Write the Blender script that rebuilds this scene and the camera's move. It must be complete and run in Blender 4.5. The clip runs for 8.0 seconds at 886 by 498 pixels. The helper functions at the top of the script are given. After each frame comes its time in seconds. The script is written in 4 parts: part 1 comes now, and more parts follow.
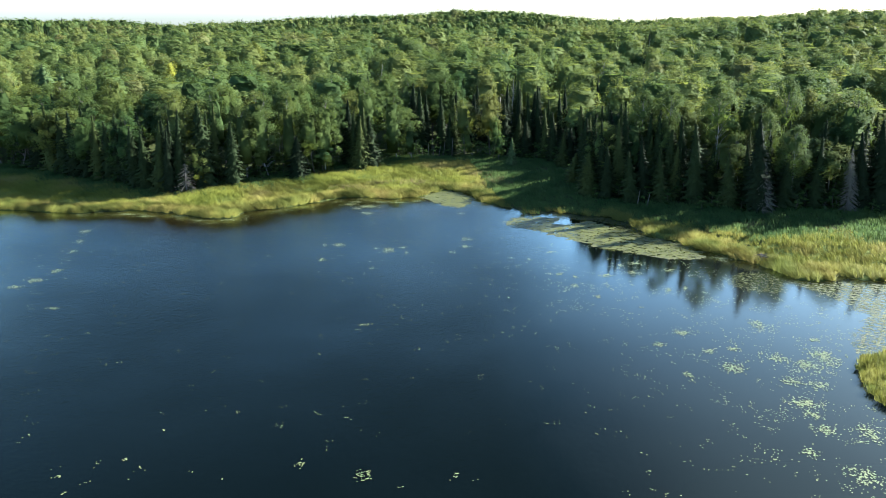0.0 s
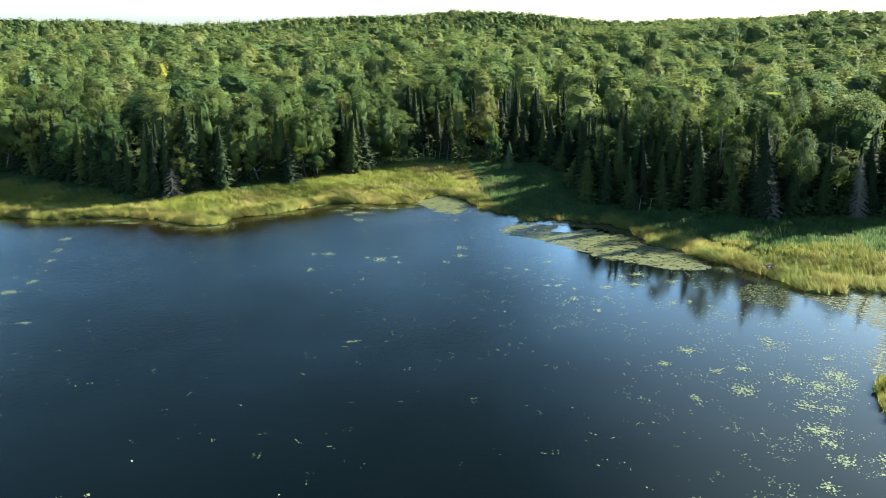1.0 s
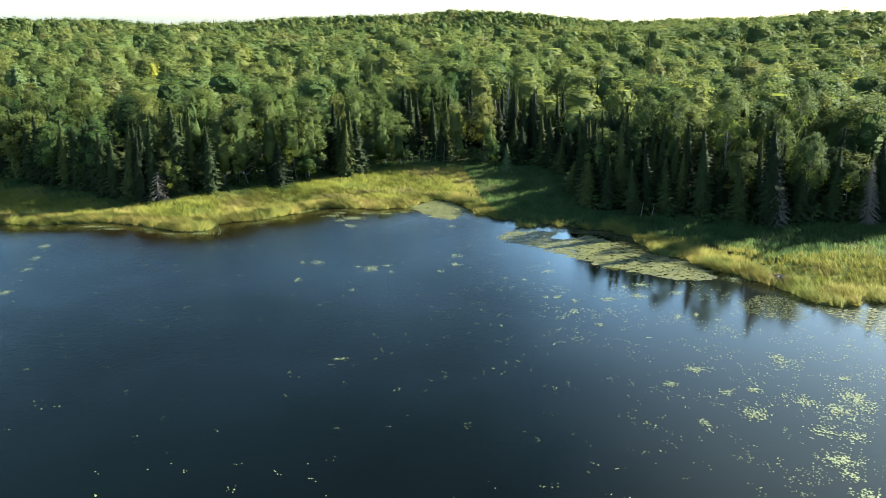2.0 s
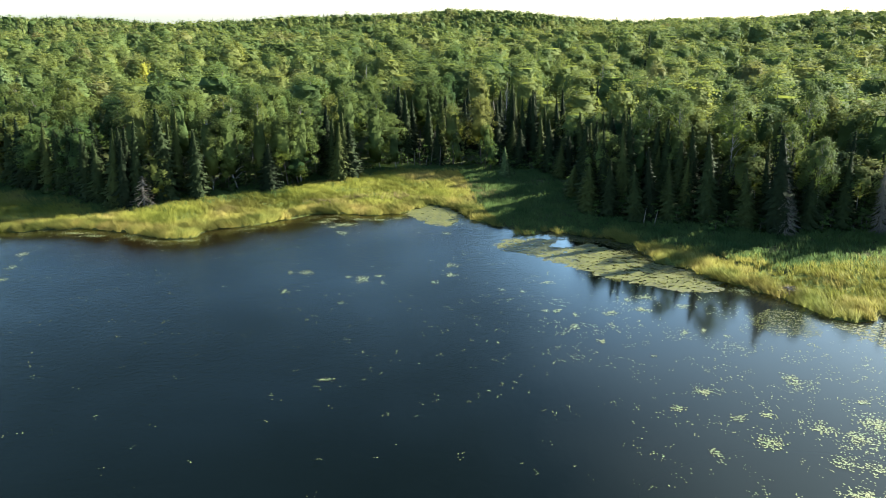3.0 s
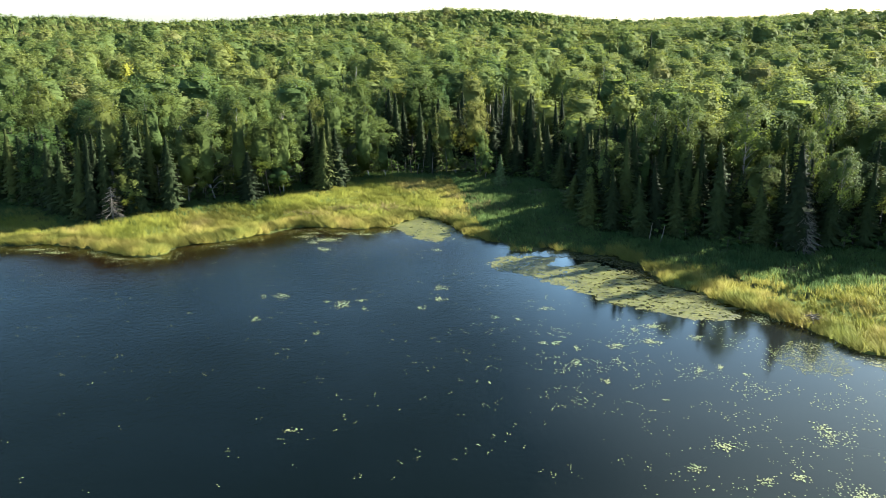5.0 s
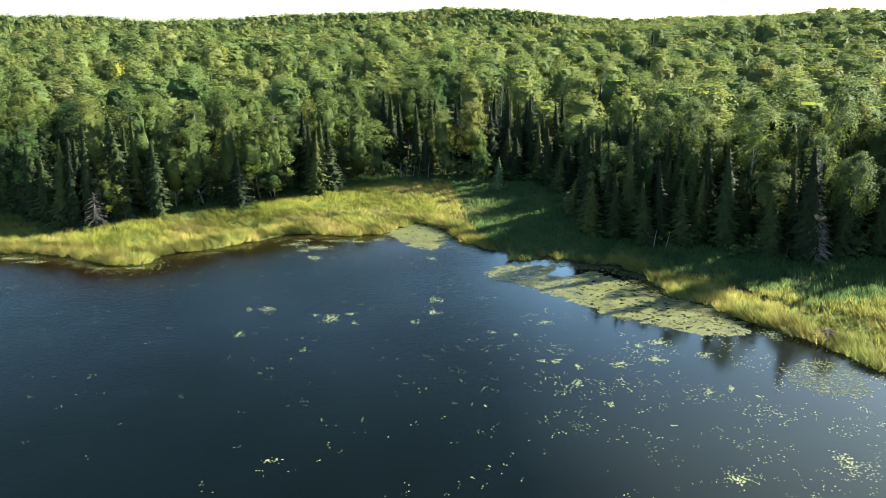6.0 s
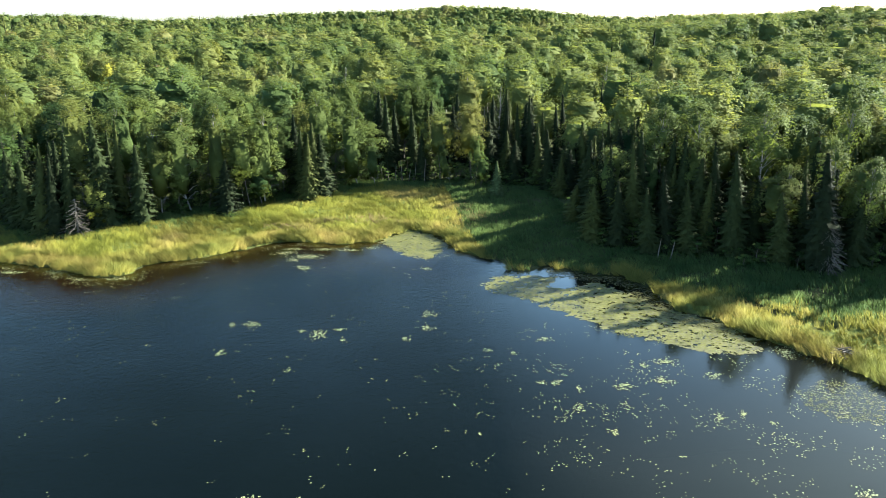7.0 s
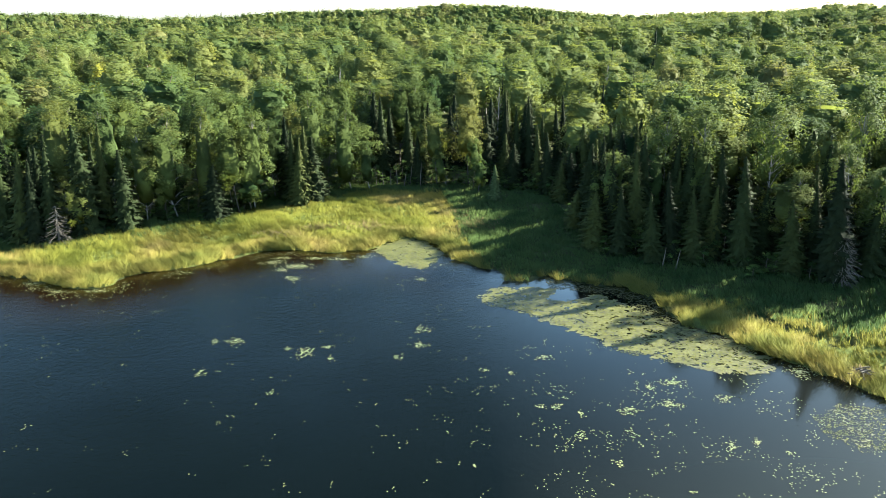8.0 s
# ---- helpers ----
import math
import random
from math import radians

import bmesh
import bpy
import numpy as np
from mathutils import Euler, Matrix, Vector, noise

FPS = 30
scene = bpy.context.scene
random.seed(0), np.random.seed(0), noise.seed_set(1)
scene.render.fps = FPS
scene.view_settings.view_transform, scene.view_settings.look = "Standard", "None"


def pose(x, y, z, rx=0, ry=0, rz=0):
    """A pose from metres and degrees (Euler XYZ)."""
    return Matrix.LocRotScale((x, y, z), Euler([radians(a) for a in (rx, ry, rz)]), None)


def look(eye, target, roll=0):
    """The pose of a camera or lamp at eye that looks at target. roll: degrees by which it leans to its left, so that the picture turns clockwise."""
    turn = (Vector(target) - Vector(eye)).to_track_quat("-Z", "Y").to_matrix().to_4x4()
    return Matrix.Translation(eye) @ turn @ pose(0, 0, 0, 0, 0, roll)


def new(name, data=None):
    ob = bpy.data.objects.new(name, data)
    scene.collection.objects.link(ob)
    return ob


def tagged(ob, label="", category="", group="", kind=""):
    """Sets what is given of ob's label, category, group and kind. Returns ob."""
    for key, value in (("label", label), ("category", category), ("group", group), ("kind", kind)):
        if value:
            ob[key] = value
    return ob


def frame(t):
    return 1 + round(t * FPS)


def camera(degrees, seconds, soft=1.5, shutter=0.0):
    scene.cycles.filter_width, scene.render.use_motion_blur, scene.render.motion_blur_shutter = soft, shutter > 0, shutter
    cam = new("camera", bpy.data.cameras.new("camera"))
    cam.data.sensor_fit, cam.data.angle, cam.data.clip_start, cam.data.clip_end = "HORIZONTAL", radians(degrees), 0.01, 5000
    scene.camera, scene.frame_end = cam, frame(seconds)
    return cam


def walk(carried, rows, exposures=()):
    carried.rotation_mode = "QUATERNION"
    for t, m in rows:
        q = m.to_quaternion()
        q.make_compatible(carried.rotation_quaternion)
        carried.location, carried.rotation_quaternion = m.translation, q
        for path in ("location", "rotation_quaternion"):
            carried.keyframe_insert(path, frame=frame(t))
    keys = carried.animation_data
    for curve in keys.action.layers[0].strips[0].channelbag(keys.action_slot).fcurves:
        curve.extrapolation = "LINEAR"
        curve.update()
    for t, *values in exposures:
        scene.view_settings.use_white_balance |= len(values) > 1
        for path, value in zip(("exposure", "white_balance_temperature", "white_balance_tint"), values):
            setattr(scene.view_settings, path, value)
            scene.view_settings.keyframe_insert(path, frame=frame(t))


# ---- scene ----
# ================= camera and flight =================
cam = camera(64.0, 8.0, soft=0.85)


def drone(x, y, z, pitch, yaw, roll):
    return pose(x, y, z, 90 + pitch, 0, yaw) @ pose(0, 0, 0, 0, 0, roll)


PATH = [
    (0.0, drone(0.000, 0.000, 30.339, -18.144, 0.307, -0.431)),
    (0.5, drone(0.329, 2.063, 30.284, -18.115, 0.253, -0.386)),
    (1.0, drone(0.614, 4.088, 30.231, -18.100, 0.186, -0.362)),
    (1.5, drone(0.883, 6.140, 30.141, -18.108, 0.118, -0.331)),
    (3.0, drone(1.678, 12.382, 30.008, -18.173, -0.051, -0.196)),
    (3.5, drone(1.956, 14.437, 29.998, -18.171, -0.099, -0.158)),
    (4.0, drone(2.262, 16.446, 29.985, -18.182, -0.125, -0.142)),
    (4.5, drone(2.596, 18.460, 29.988, -18.204, -0.133, -0.150)),
    (6.0, drone(3.538, 24.531, 29.926, -18.303, -0.126, -0.198)),
    (6.5, drone(3.899, 26.596, 29.903, -18.340, -0.101, -0.227)),
    (7.0, drone(4.236, 28.679, 29.954, -18.402, -0.084, -0.257)),
    (7.5, drone(4.571, 30.701, 30.004, -18.470, -0.074, -0.297)),
    (8.0, drone(4.853, 32.700, 30.037, -18.538, -0.070, -0.331)),
]
walk(cam, PATH, exposures=[(0.0, 2.79, 5350, 10), (2.0, 2.86, 5780, 11), (4.0, 2.95, 5950, 12), (8.0, 3.14, 5900, 12)])

# ================= sky and sun =================
SUN_EL, SUN_AZ = radians(27), radians(25)   # height; bearing from +x towards +y
SUN_DIR = Vector((math.cos(SUN_EL) * math.cos(SUN_AZ), math.cos(SUN_EL) * math.sin(SUN_AZ), math.sin(SUN_EL)))
world = bpy.data.worlds.new("sky")
scene.world = world
world.use_nodes = True
sky = world.node_tree.nodes.new("ShaderNodeTexSky")
sky.sky_type, sky.sun_disc = "NISHITA", False
sky.sun_elevation, sky.sun_rotation = SUN_EL, radians(90) - SUN_AZ
sky.air_density, sky.dust_density, sky.ozone_density = 1.0, 1.1, 1.8
haze = world.node_tree.nodes.new("ShaderNodeMix")   # thin summer haze
haze.data_type, haze.blend_type = "RGBA", "MULTIPLY"
haze.inputs[0].default_value, haze.inputs[7].default_value = 1.0, (0.92, 0.97, 1.0, 1)
world.node_tree.links.new(sky.outputs[0], haze.inputs[6])
world.node_tree.links.new(haze.outputs[2], world.node_tree.nodes["Background"].inputs[0])
world.node_tree.nodes["Background"].inputs[1].default_value = 0.066
sun = new("sun", bpy.data.lights.new("sun", "SUN"))
sun.data.energy, sun.data.angle, sun.data.color = 4.9, radians(0.53), (1.0, 0.91, 0.75)
sun.matrix_world = look(SUN_DIR * 500, (0, 0, 0))


# ================= materials =================
def nodes_of(name):
    m = bpy.data.materials.new(name)
    m.use_nodes = True
    t = m.node_tree
    t.nodes.clear()
    return m, t, t.nodes.new("ShaderNodeOutputMaterial")


def add(t, kind, inputs=None, **attrs):
    n = t.nodes.new(kind)
    for k, v in attrs.items():
        setattr(n, k, v)
    for k, v in (inputs or {}).items():
        if isinstance(v, bpy.types.NodeSocket):
            t.links.new(v, n.inputs[k])
        else:
            n.inputs[k].default_value = v
    return n


def ramp(t, fac, stops):
    n = add(t, "ShaderNodeValToRGB", {0: fac})
    while len(n.color_ramp.elements) < len(stops):
        n.color_ramp.elements.new(0.5)
    for e, (p, c) in zip(n.color_ramp.elements, stops):
        e.position, e.color = p, (*c, 1)
    return n.outputs[0]


def noise_of(t, scale, detail=3.0, vec=None):
    ins = {"Scale": scale, "Detail": detail}
    if vec is not None:
        ins["Vector"] = vec
    return add(t, "ShaderNodeTexNoise", ins).outputs["Fac"]


def times(t, a, b):
    return add(t, "ShaderNodeMath", {0: a, 1: b}, operation="MULTIPLY").outputs[0]


def plus(t, a, b):
    return add(t, "ShaderNodeMath", {0: a, 1: b}, operation="ADD").outputs[0]


def brighten(t, colour, fac):
    """colour times a grey factor"""
    h = add(t, "ShaderNodeHueSaturation", {"Color": colour, "Value": fac})
    return h.outputs[0]


def foliage(name, stops, source, glow=0.27, spread=0.6, rough=0.75, gloss=0.03, relief=0.0):
    """Leaves: stops are the hues from plant to plant, spread the difference from leaf to leaf, glow the share of light let through."""
    m, t, out = nodes_of(name)
    geo = add(t, "ShaderNodeNewGeometry")
    if source == "object":
        fac = add(t, "ShaderNodeObjectInfo").outputs["Random"]
    elif source == "tint":
        fac = add(t, "ShaderNodeAttribute", attribute_name="tint").outputs["Fac"]
    else:
        fac = noise_of(t, source, 3.0, geo.outputs["Position"])
    col = ramp(t, fac, stops)
    val = plus(t, times(t, geo.outputs["Random Per Island"], spread), 1.0 - spread / 2)
    col = brighten(t, col, val)
    body = add(t, "ShaderNodeBsdfPrincipled", {"Base Color": col, "Roughness": rough})
    body.inputs["Specular IOR Level"].default_value = gloss
    if relief:
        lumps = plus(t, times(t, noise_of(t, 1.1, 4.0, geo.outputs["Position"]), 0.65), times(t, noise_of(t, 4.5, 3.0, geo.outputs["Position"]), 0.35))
        bump = add(t, "ShaderNodeBump", {"Height": lumps, "Strength": 1.0, "Distance": relief})
        t.links.new(bump.outputs[0], body.inputs["Normal"])
        # shading of the leaf clumps painted in: hollows darker, crests lighter
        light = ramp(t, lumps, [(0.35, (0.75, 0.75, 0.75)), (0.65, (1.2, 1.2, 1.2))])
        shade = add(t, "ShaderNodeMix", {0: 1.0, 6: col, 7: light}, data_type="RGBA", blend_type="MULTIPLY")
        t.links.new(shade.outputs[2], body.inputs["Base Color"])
    warm = add(t, "ShaderNodeMix", {0: 1.0, 6: col, 7: (1.6, 1.5, 0.9, 1)}, data_type="RGBA", blend_type="MULTIPLY")   # leaves let more yellow through than they send back
    through_leaf = add(t, "ShaderNodeBsdfTranslucent", {"Color": warm.outputs[2]})
    mix = add(t, "ShaderNodeMixShader", {0: glow, 1: body.outputs[0], 2: through_leaf.outputs[0]})
    t.links.new(mix.outputs[0], out.inputs[0])
    return m


def plain(name, dark, light, scale, rough=0.85, bump=0.2, detail=5.0):
    m, t, out = nodes_of(name)
    pos = add(t, "ShaderNodeNewGeometry").outputs["Position"]
    n = noise_of(t, scale, detail, pos)
    n2 = noise_of(t, scale * 0.13, 3.0, pos)
    col = ramp(t, plus(t, times(t, n, 0.6), times(t, n2, 0.4)), [(0.3, dark), (0.7, light)])
    b = add(t, "ShaderNodeBsdfPrincipled", {"Base Color": col, "Roughness": rough, "Specular IOR Level": 0.1})
    bm = add(t, "ShaderNodeBump", {"Height": n, "Strength": bump, "Distance": 0.05})
    t.links.new(bm.outputs[0], b.inputs["Normal"])
    t.links.new(b.outputs[0], out.inputs[0])
    return m


GREENS = [(0.0, (0.027, 0.054, 0.018)), (0.35, (0.049, 0.077, 0.021)), (0.7, (0.072, 0.096, 0.024)), (0.95, (0.086, 0.100, 0.024)), (1.0, (0.100, 0.096, 0.024))]
BIRCHES = [(0.0, (0.042, 0.066, 0.020)), (0.5, (0.062, 0.086, 0.023)), (0.9, (0.084, 0.101, 0.026)), (1.0, (0.090, 0.102, 0.026))]
DARKS = [(0.0, (0.009, 0.014, 0.006)), (0.6, (0.016, 0.024, 0.008)), (1.0, (0.036, 0.045, 0.012))]
M_MAPLE = foliage("broad_leaves", GREENS, "object", spread=0.22, glow=0.36)
M_BIRCH = foliage("birch_leaves", BIRCHES, "object", spread=0.22, glow=0.36)
M_SPRUCE = foliage("needles", DARKS, "object", glow=0.08, spread=0.6)
WOODS = [(0.0, (0.054, 0.084, 0.026)), (0.3, (0.076, 0.106, 0.032)), (0.6, (0.100, 0.126, 0.036)), (0.9, (0.122, 0.140, 0.040)), (0.97, (0.110, 0.118, 0.042)), (1.0, (0.125, 0.100, 0.038))]
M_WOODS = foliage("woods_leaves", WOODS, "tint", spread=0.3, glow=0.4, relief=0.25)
M_PINE = foliage("pine_needles", [(0.0, (0.06, 0.088, 0.034)), (1.0, (0.07, 0.10, 0.036))], "object", glow=0.25)
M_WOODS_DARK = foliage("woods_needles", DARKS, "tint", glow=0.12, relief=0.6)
M_ASPEN = plain("grey_bark", (0.05, 0.048, 0.04), (0.19, 0.18, 0.15), 5.0)
M_SHRUB = foliage("shrub_leaves", [(0.0, (0.025, 0.05, 0.012)), (1.0, (0.07, 0.11, 0.024))], "object", glow=0.2)
M_YELLOW = foliage("yellowing_leaves", [(0.0, (0.175, 0.185, 0.028)), (1.0, (0.19, 0.195, 0.028))], "object")
M_GRASS = foliage("sedge_blades", [(0.30, (0.108, 0.124, 0.019)), (0.45, (0.152, 0.162, 0.026)), (0.58, (0.188, 0.178, 0.036)), (0.70, (0.212, 0.182, 0.052))], 0.11, glow=0.28, spread=0.5, rough=0.6)
M_SHADED_HERB = foliage("shaded_herb_leaves", [(0.3, (0.040, 0.078, 0.022)), (0.7, (0.082, 0.120, 0.032))], 0.3, glow=0.25, spread=0.5)
M_BANK = foliage("bank_sedge", [(0.3, (0.098, 0.118, 0.024)), (0.55, (0.168, 0.160, 0.034)), (0.7, (0.225, 0.186, 0.050))], 0.2, glow=0.28, spread=0.5, rough=0.6)
M_ISLET = foliage("islet_sedge", [(0.3, (0.09, 0.11, 0.018)), (0.7, (0.19, 0.18, 0.035))], 0.35, glow=0.35, spread=0.5, rough=0.6)
M_DRY = foliage("dead_sedge", [(0.3, (0.09, 0.07, 0.03)), (0.7, (0.20, 0.16, 0.07))], 1.0, glow=0.2, spread=0.6)
M_PAD = foliage("lily_leaf", [(0.3, (0.105, 0.140, 0.055)), (0.7, (0.185, 0.195, 0.078))], 1.2, glow=0.1, spread=0.7, rough=0.45, gloss=0.2)
M_MATPAD = foliage("mat_leaf", [(0.3, (0.060, 0.072, 0.018)), (0.7, (0.11, 0.112, 0.030))], 0.8, glow=0.1, spread=0.6, rough=0.45)
M_DARKPAD = foliage("sunken_leaf", [(0.3, (0.02, 0.025, 0.012)), (0.7, (0.08, 0.08, 0.03))], 1.5, glow=0.05, spread=0.7, rough=0.4)
M_BARK = plain("dark_bark", (0.035, 0.028, 0.022), (0.11, 0.095, 0.08), 6.0)
M_PALE = plain("pale_birch_bark", (0.08, 0.076, 0.065), (0.29, 0.275, 0.25), 3.0)
M_DEAD = plain("weathered_grey_wood", (0.045, 0.042, 0.032), (0.13, 0.12, 0.09), 4.0)


def ground_soil():
    """Dark peat and litter, with a thatch of sedge where the meadow grows."""
    m, t, out = nodes_of("peat_and_sedge")
    pos = add(t, "ShaderNodeNewGeometry").outputs["Position"]
    n, n2 = noise_of(t, 3.0, 5.0, pos), noise_of(t, 0.25, 3.0, pos)
    both = plus(t, times(t, n, 0.6), times(t, n2, 0.4))
    peat = ramp(t, both, [(0.3, (0.012, 0.016, 0.007)), (0.7, (0.034, 0.04, 0.015))])
    thatch = ramp(t, both, [(0.32, (0.05, 0.07, 0.016)), (0.52, (0.105, 0.125, 0.026)), (0.72, (0.17, 0.17, 0.045))])
    fac = add(t, "ShaderNodeAttribute", attribute_name="sedge").outputs["Fac"]
    mix = add(t, "ShaderNodeMix", {0: fac, 6: peat, 7: thatch}, data_type="RGBA")
    b = add(t, "ShaderNodeBsdfPrincipled", {"Base Color": mix.outputs[2], "Roughness": 0.95, "Specular IOR Level": 0.04})
    bm = add(t, "ShaderNodeBump", {"Height": n, "Strength": 0.8, "Distance": 0.12})
    t.links.new(bm.outputs[0], b.inputs["Normal"])
    t.links.new(b.outputs[0], out.inputs[0])
    return m


M_GROUND = ground_soil()


def algae():
    m, t, out = nodes_of("floating_algae")
    pos = add(t, "ShaderNodeNewGeometry").outputs["Position"]
    fine, broad = noise_of(t, 2.6, 7.0, pos), noise_of(t, 0.5, 4.0, pos)
    col = ramp(t, plus(t, times(t, fine, 0.6), times(t, broad, 0.4)), [(0.38, (0.016, 0.018, 0.008)), (0.47, (0.048, 0.052, 0.012)), (0.62, (0.092, 0.094, 0.021))])
    b = add(t, "ShaderNodeBsdfPrincipled", {"Base Color": col, "Roughness": 0.5, "Specular IOR Level": 0.28})
    bm = add(t, "ShaderNodeBump", {"Height": fine, "Strength": 0.3, "Distance": 0.03})
    t.links.new(bm.outputs[0], b.inputs["Normal"])
    t.links.new(b.outputs[0], out.inputs[0])
    return m


M_ALGAE = algae()


def lake_water():
    m, t, out = nodes_of("tannin_lake_water")
    pos = add(t, "ShaderNodeNewGeometry").outputs["Position"]
    # wind patches: broad noise; ruffled in the open, still towards the sheltered banks
    squash = add(t, "ShaderNodeVectorMath", {0: pos, 1: (1.0, 1.15, 1.0)}, operation="MULTIPLY").outputs[0]
    patch = ramp(t, noise_of(t, 0.035, 3.0, pos), [(0.36, (0.62, 0.62, 0.62)), (0.62, (1, 1, 1))])
    sep = add(t, "ShaderNodeSeparateXYZ", {0: pos})
    shelter = add(t, "ShaderNodeMapRange", {0: sep.outputs[0], 1: 4.0, 2: 20.0, 3: 1.0, 4: 0.06})
    shoal = add(t, "ShaderNodeAttribute", attribute_name="shoal").outputs["Fac"]
    lee = add(t, "ShaderNodeMapRange", {0: shoal, 1: 0.0, 2: 0.95, 3: 1.0, 4: 0.15}, interpolation_type="SMOOTHSTEP")
    wind = times(t, patch, shelter.outputs[0])
    force = times(t, wind, lee.outputs[0])
    wave = plus(t, times(t, noise_of(t, 1.7, 4.0, squash), 0.65), times(t, noise_of(t, 7.0, 2.0, squash), 0.35))
    bump = add(t, "ShaderNodeBump", {"Height": wave, "Strength": times(t, force, 0.95), "Distance": 0.17})
    depth = ramp(t, noise_of(t, 0.05, 2.0, pos), [(0.3, (0.0008, 0.0018, 0.0017)), (0.7, (0.0012, 0.0024, 0.0022))])
    east_sheen = add(t, "ShaderNodeMapRange", {0: plus(t, sep.outputs[0], times(t, noise_of(t, 0.06, 2.0, pos), 12.0)), 1: 14.0, 2: 46.0, 3: 0.0, 4: 1.0})
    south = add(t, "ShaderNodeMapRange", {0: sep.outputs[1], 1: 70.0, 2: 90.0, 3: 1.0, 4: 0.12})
    depth = add(t, "ShaderNodeMix", {0: times(t, east_sheen.outputs[0], south.outputs[0]), 6: depth, 7: (0.0155, 0.0190, 0.0165, 1)}, data_type="RGBA").outputs[2]   # bright sky sheen of the eastern water, put into its body colour
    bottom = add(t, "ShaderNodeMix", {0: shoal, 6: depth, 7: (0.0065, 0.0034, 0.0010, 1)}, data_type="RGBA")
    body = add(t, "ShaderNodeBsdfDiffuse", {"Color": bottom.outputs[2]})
    gloss = add(t, "ShaderNodeBsdfAnisotropic", {"Color": (0.90, 1.0, 0.86, 1), "Roughness": plus(t, times(t, force, 0.07), 0.01), "Normal": bump.outputs[0]})
    share = add(t, "ShaderNodeFresnel", {"IOR": 1.333})
    share = add(t, "ShaderNodeMath", {0: share.outputs[0], 1: 2.25}, operation="POWER")   # sky light is polarised
    share = add(t, "ShaderNodeMath", {0: share.outputs[0], 1: times(t, add(t, "ShaderNodeMapRange", {0: wind, 1: 0.0, 2: 1.0, 3: 1.0, 4: 0.5}).outputs[0], 22.0)}, operation="MULTIPLY", use_clamp=True)
    mix = add(t, "ShaderNodeMixShader", {0: share.outputs[0], 1: body.outputs[0], 2: gloss.outputs[0]})
    t.links.new(mix.outputs[0], out.inputs[0])
    return m


M_WATER = lake_water()


# ================= mesh helpers =================
def quad_mesh(name, quads, mats, index=None, tint=None):
    """A mesh of loose faces; quads is an array (n, 4, 3), or (n, 3, 3) for triangles."""
    quads = np.asarray(quads, dtype=np.float32)
    n, c = quads.shape[:2]
    me = bpy.data.meshes.new(name)
    me.vertices.add(c * n)
    me.vertices.foreach_set("co", quads.reshape(-1))
    me.loops.add(c * n)
    me.loops.foreach_set("vertex_index", np.arange(c * n, dtype=np.int32))
    me.polygons.add(n)
    me.polygons.foreach_set("loop_start", np.arange(0, c * n, c, dtype=np.int32))
    for m in mats:
        me.materials.append(m)
    if index is not None:
        me.polygons.foreach_set("material_index", np.asarray(index, dtype=np.int32))
    if tint is not None:
        me.attributes.new("tint", "FLOAT", "FACE").data.foreach_set("value", np.asarray(tint, dtype=np.float32))
    me.update(calc_edges=True)
    return me


def unit(v):
    return v / (np.linalg.norm(v, axis=-1, keepdims=True) + 1e-9)


def facing(tris, normal):
    """The triangles wound so that they face along the normals."""
    turn = np.einsum("ij,ij->i", np.cross(tris[:, 1] - tris[:, 0], tris[:, 2] - tris[:, 0]), normal) < 0
    tris[turn] = tris[turn][:, [0, 2, 1]]
    return tris


def loose(tris, normal):
    """Points, triangles and point normals of loose triangles."""
    tris = facing(np.array(tris, dtype=float), normal)
    return tris.reshape(-1, 3), np.arange(3 * len(tris)).reshape(-1, 3), np.repeat(normal, 3, axis=0)


def together(pieces):
    """Points, triangles and normals of several pieces in one."""
    vs, fs, ns, base = [], [], [], 0
    for v, f, n in pieces:
        vs.append(v)
        fs.append(f + base)
        ns.append(n)
        base += len(v)
    return np.concatenate(vs), np.concatenate(fs), np.concatenate(ns)


def leaf_sprays(rng, at, way, length, width):
    """Pointed leaf sprays at the points, lying more or less across the given ways; shaded as one soft mass."""
    n = len(at)
    normal = unit(way + rng.normal(size=(n, 3)) * 0.35)
    side = unit(np.cross(normal, rng.normal(size=(n, 3))))
    along = np.cross(normal, side)
    s = rng.uniform(0.55, 1.35, (n, 1))
    l, w = along * length * s * 0.55, side * width * s * 0.6
    dip = normal * length * s * 0.18
    tris = np.stack([at + l - dip, at - l * rng.uniform(0.3, 1.0, (n, 1)) + w, at - l * rng.uniform(0.3, 1.0, (n, 1)) - w], axis=1)
    return loose(tris, unit(way + rng.normal(size=(n, 3)) * 0.22))


def split(q):
    """Triangles of four-cornered faces."""
    return np.concatenate([q[:, [0, 1, 2]], q[:, [0, 2, 3]]])


def ringed(pts):
    """Shared points and triangles of closed rings of points."""
    n, m = pts.shape[:2]
    i, j = np.meshgrid(np.arange(n - 1), np.arange(m), indexing="ij")
    a, b, c, d = (i * m + j).ravel(), ((i + 1) * m + j).ravel(), ((i + 1) * m + (j + 1) % m).ravel(), (i * m + (j + 1) % m).ravel()
    return pts.reshape(-1, 3), np.concatenate([np.stack([a, b, c], 1), np.stack([a, c, d], 1)])


